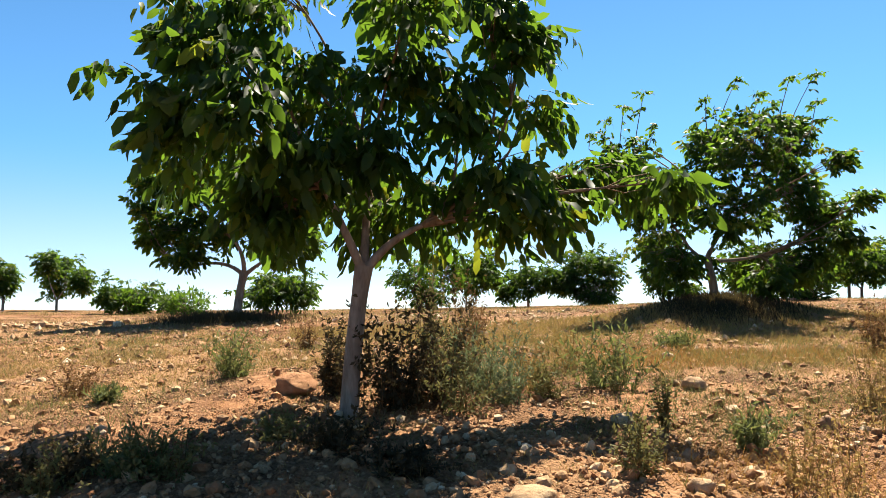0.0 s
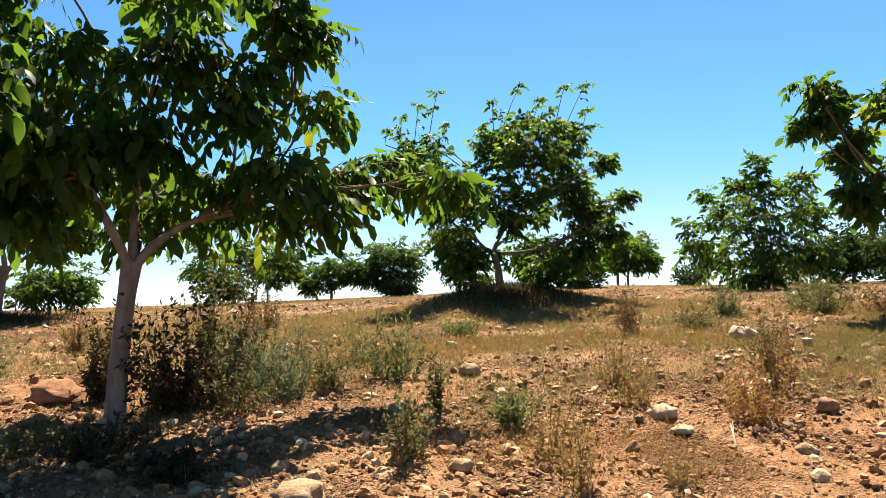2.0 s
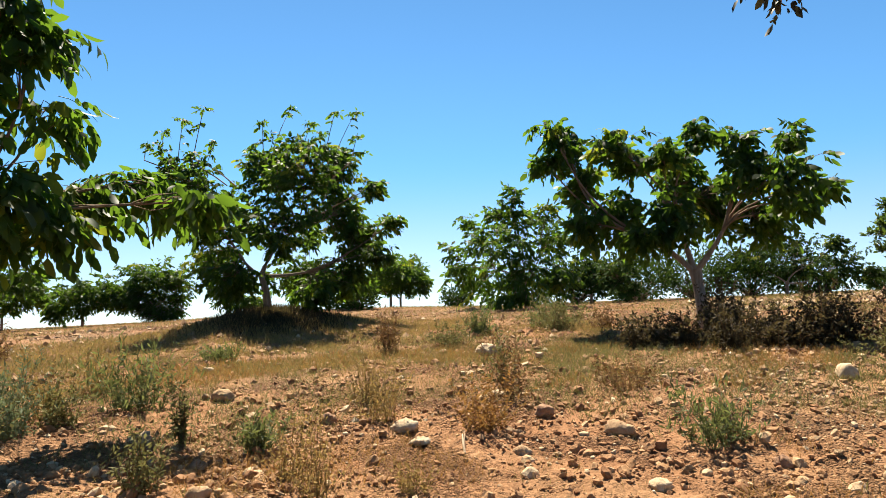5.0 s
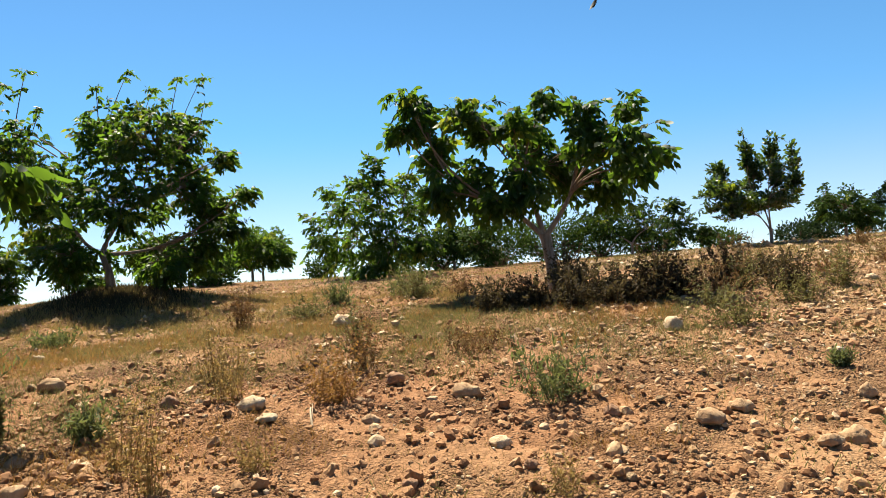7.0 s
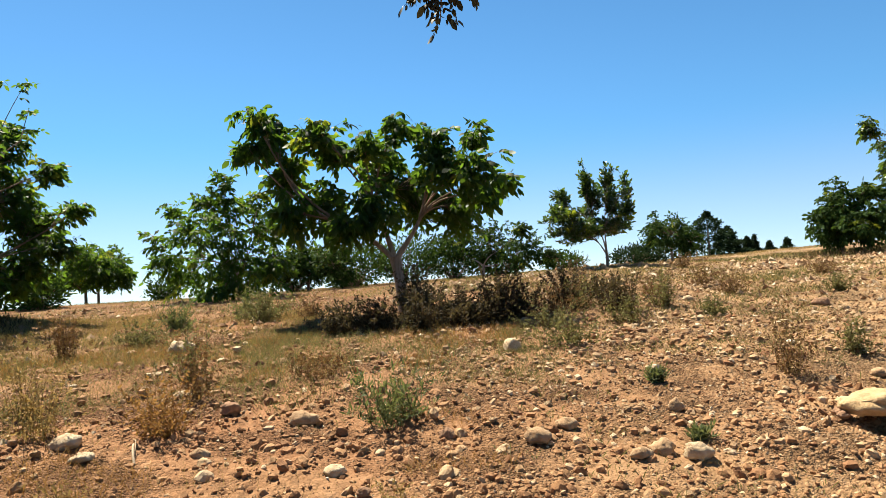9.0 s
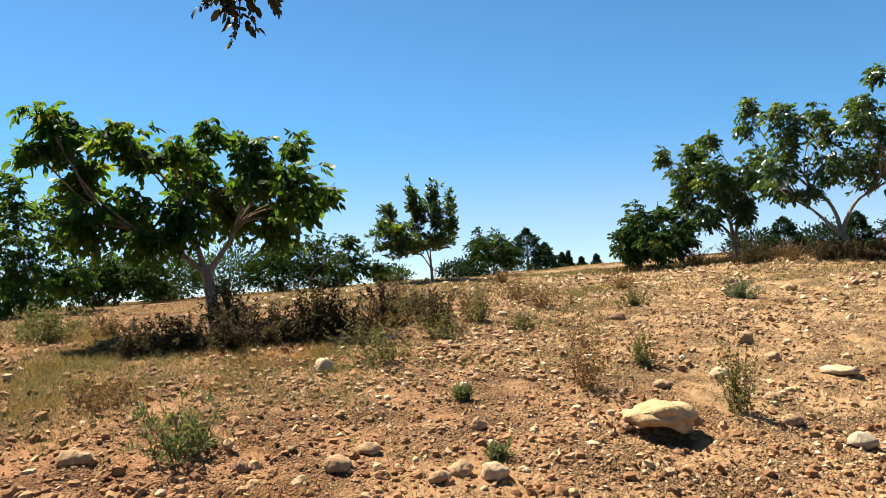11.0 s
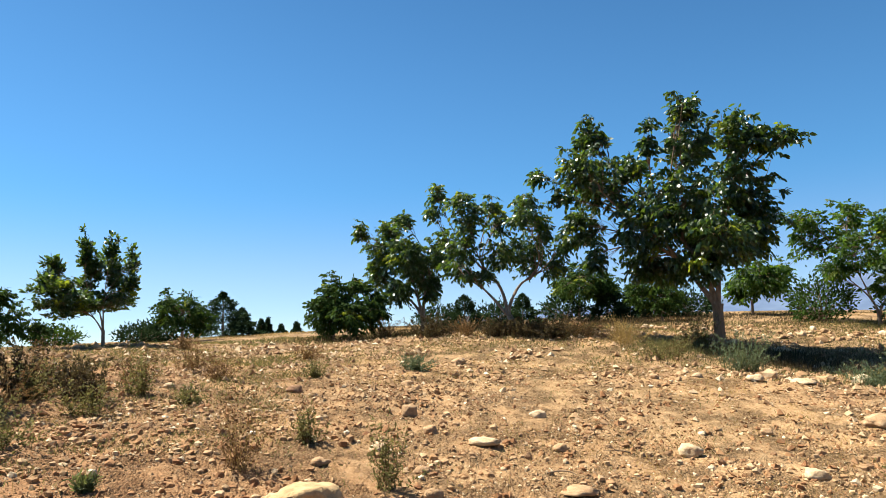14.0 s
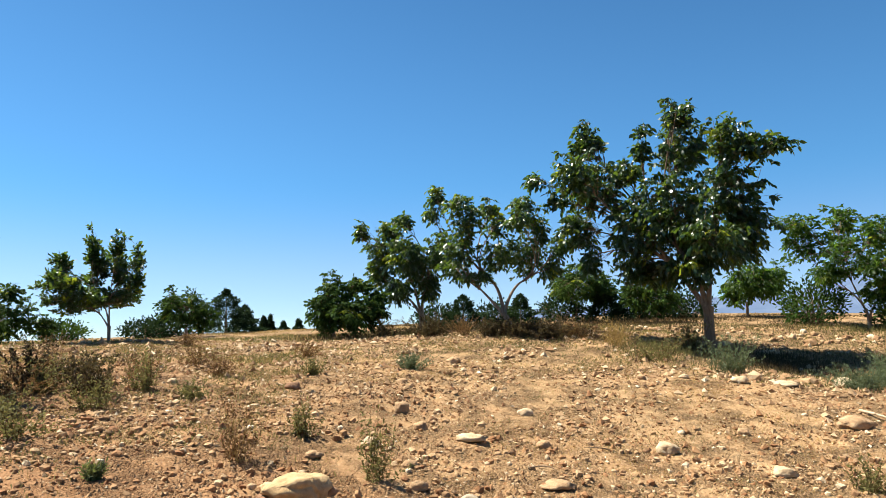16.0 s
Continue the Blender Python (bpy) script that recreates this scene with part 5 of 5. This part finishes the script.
# ---------------------------------------------------------------- conifers and shrubs
def conifer(x, y, h, w, seed):
    rng = np.random.default_rng(seed)
    root = tagged(new("conifer_tree"), "dark green young conifer beyond the orchard", "tree", "conifers")
    root.location = (x, y, ground_at(x, y) - 0.03)
    s = Soup()
    s.add(*tube(bezier((0, 0, -0.1), (0.02, 0, h * 0.5), (0, 0, h), 8), np.linspace(0.035 * h, 0.006, 8), 6))
    part("trunk", s.mesh("trunk", TWIG), root)
    sp = Soup()
    n = int(1000 * min(2.5, h))
    z = rng.random(n)
    rr = w * 0.5 * (1 - z) ** 0.85 * rng.uniform(0.15, 1.0, n) ** 0.5 * (0.85 + 0.25 * np.sin(z * h * 14 + 2.0 * np.sin(3 * z)))
    a = rng.uniform(0, 2 * np.pi, n)
    out = np.stack([np.cos(a), np.sin(a), np.full(n, 0.15)], 1)
    base = np.stack([rr * np.cos(a), rr * np.sin(a), z * h * 0.95 + 0.06], 1)
    for k in range(3):
        blades(sp, base + rng.normal(0, 0.03, (n, 3)), out + rng.normal(0, 0.35, (n, 3)), rng.normal(0, 1, (n, 3)), rng.uniform(0.1, 0.24, n) * (0.35 + 0.65 * (1 - z)) * min(1.0, 0.45 + 0.3 * h), np.full(n, 0.05), False)
    tagged(part("foliage", sp.mesh("foliage", NEEDLE), root), kind="stuff")


def shrub(x, y, w, h, mat, seed, label):
    rng = np.random.default_rng(seed)
    root = tagged(new("shrub"), label, "shrub", "far shrubs")
    root.location = (x, y, ground_at(x, y) - 0.03)
    s, sp = Soup(), Soup()
    n = int(130 + 120 * w * h)
    d = unit(rng.normal(0, 1, (n, 3))) * rng.uniform(0.35, 1.0, (n, 1)) ** 0.5
    ends = np.stack([d[:, 0] * w / 2, d[:, 1] * w / 2, h * (0.52 + 0.48 * d[:, 2] * (1 + 0.25 * np.sin(5 * d[:, 0])))], 1)
    for q in ends[:: max(1, n // 26)]:
        s.add(*tube(bezier((0, 0, -0.05), q * [0.4, 0.4, 0.6], q, 5), np.linspace(0.025, 0.005, 5), 4))
    tagged(part("branchwork", s.mesh("branchwork", TWIG), root), kind="stuff")
    for k in range(5):
        blades(sp, ends * rng.uniform(0.8, 1.12, (n, 1)) + rng.normal(0, 0.09, ends.shape), d + rng.normal(0, 0.6, ends.shape) + [0, 0, 0.4], rng.normal(0, 1, ends.shape), rng.uniform(0.08, 0.17, n), rng.uniform(0.04, 0.075, n), False)
    tagged(part("foliage", sp.mesh("foliage", mat), root), kind="stuff")


def polar(az, r):
    return 0.5 + r * math.sin(radians(az)), -0.5 + r * math.cos(radians(az))


for i, (az, r, h, w) in enumerate(((77.2, 29, 1.8, 2.9), (78.6, 29.5, 1.1, 1.5), (79.9, 33, 0.72, 0.5), (80.4, 33.5, 0.76, 0.45), (81.4, 34, 0.45, 0.5), (82.6, 34, 0.52, 0.55), (96.4, 24.5, 1.15, 2.0), (101.0, 25.5, 1.1, 1.6), (107.6, 26, 1.35, 1.9), (109.3, 27, 1.1, 1.7))):
    conifer(*polar(az, r), h, w, 500 + i)
HEDGE = "dark green far shrub on the brow of the hill"
for i, (az, r, w, h, m) in enumerate(((71.5, 26, 1.6, 0.6, NEEDLE), (73, 27, 1.6, 0.7, NEEDLE), (94.3, 25, 1.6, 0.8, NEEDLE), (99.0, 26, 1.4, 0.8, NEEDLE), (104.2, 27, 1.8, 0.9, NEEDLE),
                                       (111.5, 27.5, 2.0, 1.1, NEEDLE), (113.8, 27, 1.8, 0.9, NEEDLE), (122.5, 24, 1.9, 1.25, HEDGE_LEAF), (34.2, 24.5, 1.0, 0.7, HEDGE_LEAF), (11, 27, 1.6, 0.8, LEAF_GREY), (26, 21, 1.4, 0.7, HEDGE_LEAF),
                                       (-21, 24, 1.4, 0.7, LEAF), (-25, 25, 1.6, 0.75, LEAF), (48, 25, 1.4, 0.6, HEDGE_LEAF), (66, 26, 1.5, 0.6, HEDGE_LEAF), (128, 23, 1.8, 0.9, HEDGE_LEAF), (40, 22, 1.8, 1.1, HEDGE_LEAF), (44, 23.5, 2.3, 1.5, HEDGE_LEAF), (49, 24, 2.5, 1.6, HEDGE_LEAF), (53, 25, 2.6, 1.7, HEDGE_LEAF), (57, 25, 2.6, 1.5, HEDGE_LEAF), (61, 25.5, 1.8, 0.8, HEDGE_LEAF))):
    shrub(*polar(az, r), w, h, m, 700 + i, HEDGE)


# ---------------------------------------------------------------- hills beyond the plain
def far_hills():
    m, nt, b = material("far_hill", 1.0, spec=0.0)
    # the haze of distance is put into the hills' blue base colour
    nt.links.new(ramp(nt, noise_tex(nt, 0.01, 5.0), [(0.3, (0.07, 0.1, 0.17)), (0.7, (0.1, 0.135, 0.21))]), b.inputs["Base Color"])
    ang = np.radians(np.arange(70, 175, 0.5))
    rows = []
    for k, s in enumerate(np.linspace(0, 1, 9)):
        r = 2300 + 900 * s
        hz = np.array([150 * (0.78 + 0.28 * noise.noise(Vector((a * 5, 0.3, 0))) + 0.14 * noise.noise(Vector((a * 17, 2, 0)))) for a in ang])
        hz = np.clip(hz, 5, None) * np.interp(np.degrees(ang), [88, 97, 112, 125], [0.0, 0.55, 0.8, 1.15]) * math.sin(s * math.pi / 2)
        rows.append(np.stack([r * np.sin(ang), r * np.cos(ang), -14 + hz * 1.15 + 20 * s], 1))
    v = np.concatenate(rows)
    n = len(ang)
    i, j = np.meshgrid(np.arange(8), np.arange(n - 1), indexing="ij")
    q = np.stack([i * n + j, i * n + j + 1, (i + 1) * n + j + 1, (i + 1) * n + j], -1).reshape(-1, 4)
    tagged(new("backdrop", mesh_np("backdrop", v, q, m)), "hazy blue hills far across the plain", "hills", kind="structure")


far_hills()


# ---------------------------------------------------------------- the tall tree behind the path, whose branch tips hang into view
def overhanging_tree():
    rng = np.random.default_rng(77)
    x, y = 1.9, -5.2
    root = tagged(new("walnut_tree"), "old walnut tree with long overhanging branches", "tree", "orchard trees")
    root.location = (x, y, ground_at(x, y) - 0.05)
    base = np.array([x, y, ground_at(x, y) - 0.05])
    s = Soup()
    top = np.array([0.1, 0.3, 3.0])
    s.add(*tube(bezier((0, 0, -0.2), (0.0, 0.05, 1.6), top, 12), np.interp(np.linspace(0, 1, 12), [0, 0.15, 1], [0.32, 0.24, 0.2]), 12))
    part("trunk", s.mesh("trunk", BARK), root)
    leaves = Soup()
    for tip, arch in (((4.27, 1.82, 3.235), 5.4), ((4.75, -3.05, 4.0), 5.4), ((0.4, -1.0, 5.2), 6.0), ((-1.5, -5.5, 5.0), 5.6), ((3.2, -7.5, 5.0), 5.8), ((1.9, -4.8, 6.4), 6.2)):
        end = np.array(tip) - base
        mid = (top + end) / 2
        mid[2] = arch
        path = bezier(top, mid, end, 16)
        s = Soup()
        s.add(*tube(path, np.linspace(0.085, 0.008, 16), 7))
        k = 120
        f = rng.integers(11, 16, k)
        ends = path[f] + rng.normal(0, 0.14, (k, 3)) * [1, 1, 0.55] + [0, 0, 0.1]
        for p, q in zip(path[f], ends):
            s.add(*tube(bezier(p, (p + q) / 2 + [0, 0, 0.05], q, 4), np.linspace(0.007, 0.003, 4), 4))
        part("limb", s.mesh("limb", BARK), root)
        e = np.repeat(ends, 3, 0)
        compound_leaves(leaves, e, rng.normal(0, 1, e.shape) + [0, 0, -0.2], rng, 0.062, True, 0.6)
    tagged(part("crown", leaves.mesh("crown", LEAF_SHADED), root), kind="stuff")


overhanging_tree()


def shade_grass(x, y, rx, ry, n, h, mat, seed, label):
    """A low thicket of grass under a tree; dark patches have its shade put into their colour."""
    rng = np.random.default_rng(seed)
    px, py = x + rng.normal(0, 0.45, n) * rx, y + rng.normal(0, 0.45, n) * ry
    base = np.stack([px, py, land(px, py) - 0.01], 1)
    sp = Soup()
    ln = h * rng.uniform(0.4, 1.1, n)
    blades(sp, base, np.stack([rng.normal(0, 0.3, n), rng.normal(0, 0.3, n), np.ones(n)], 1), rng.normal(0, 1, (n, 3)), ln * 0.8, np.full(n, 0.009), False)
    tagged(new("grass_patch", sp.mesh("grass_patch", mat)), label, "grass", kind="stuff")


# the dark grass also stands in for the deep shade beneath these trees
shade_grass(4.6, 11.3, 1.2, 1.1, 7000, 0.2, WEED_DARK, 31, "dense weedy grass, darkened as shade, on the mound under a walnut tree")
shade_grass(-4.6, 14.6, 1.5, 0.9, 5000, 0.3, WEED_DARK, 32, "dense weedy grass, darkened as shade under a walnut tree")
shade_grass(15.5, -9.3, 1.5, 2.0, 3600, 0.26, WEED_DARK, 33, "weedy grass, darkened as the shade of a walnut tree")
shade_grass(15.9, -6.9, 1.0, 1.0, 1800, 0.26, WEED_OLIVE, 40, "olive grass beside the shade of a walnut tree")
shade_grass(12.6, -9.7, 1.0, 1.2, 900, 0.26, WEED_GREEN, 34, "grey-green grass tufts among stones")
# weeds darkened to stand in for shade at the feet of the far trees
shade_grass(18.9, -4.4, 1.8, 1.6, 1800, 0.3, WEED_DARK, 35, "dry weeds, darkened as shade under far walnut trees")
shade_grass(21.6, -2.2, 1.8, 1.6, 1600, 0.32, WEED_DARK, 36, "dry weeds, darkened as shade under far walnut trees")
shade_grass(20.6, 0.6, 1.4, 1.6, 1200, 0.3, WEED_DARK, 37, "dry weeds, darkened as shade under far walnut trees")
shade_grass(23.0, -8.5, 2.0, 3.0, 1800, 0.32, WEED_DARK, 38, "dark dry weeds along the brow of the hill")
shade_grass(18.4, -14.0, 1.8, 2.0, 1800, 0.26, WEED_OLIVE, 39, "olive grass under far walnut trees")


# ---------------------------------------------------------------- dry sticks
def dry_stick(x, y, x2, y2, thick, seed):
    rng = np.random.default_rng(seed)
    z, z2 = (ground_at(a, b) + clod(a, b, math.hypot(a - 0.5, b + 0.5)) + thick for a, b in ((x, y), (x2, y2)))
    a, b = np.array([x, y, z]), np.array([x2, y2, z2 + 0.03])
    o = (a + b) / 2
    sp = Soup()
    sp.add(*tube(bezier(a - o, rng.normal(0, 0.03, 3) + [0, 0, 0.03], b - o, 9), thick * np.interp(np.linspace(0, 1, 9), [0, 0.5, 1], [1.0, 0.8, 0.45]), 7))
    fork = (a - o) * 0.2 + (b - o) * 0.1
    sp.add(*tube(bezier(fork, fork + [0.03, 0.03, 0.03], fork + (b - a) * 0.25 + [0.05, 0.06, 0.05], 5), thick * np.linspace(0.5, 0.25, 5), 5))
    ob = tagged(new("dry_stick", sp.mesh("dry_stick", TWIG if seed % 2 else STICK)), "bleached dry stick lying among stones", "stick", "dry sticks")
    ob.location = o


STICK = bark_material("bleached_wood", (0.28, 0.2, 0.12), (0.5, 0.4, 0.28))
dry_stick(10.62, -7.83, 9.89, -7.86, 0.022, 2)
dry_stick(8.06, -2.47, 7.96, -2.74, 0.009, 3)
dry_stick(8.9, -3.6, 8.75, -3.25, 0.008, 5)
dry_stick(3.05, 3.55, 3.2, 3.78, 0.009, 4)
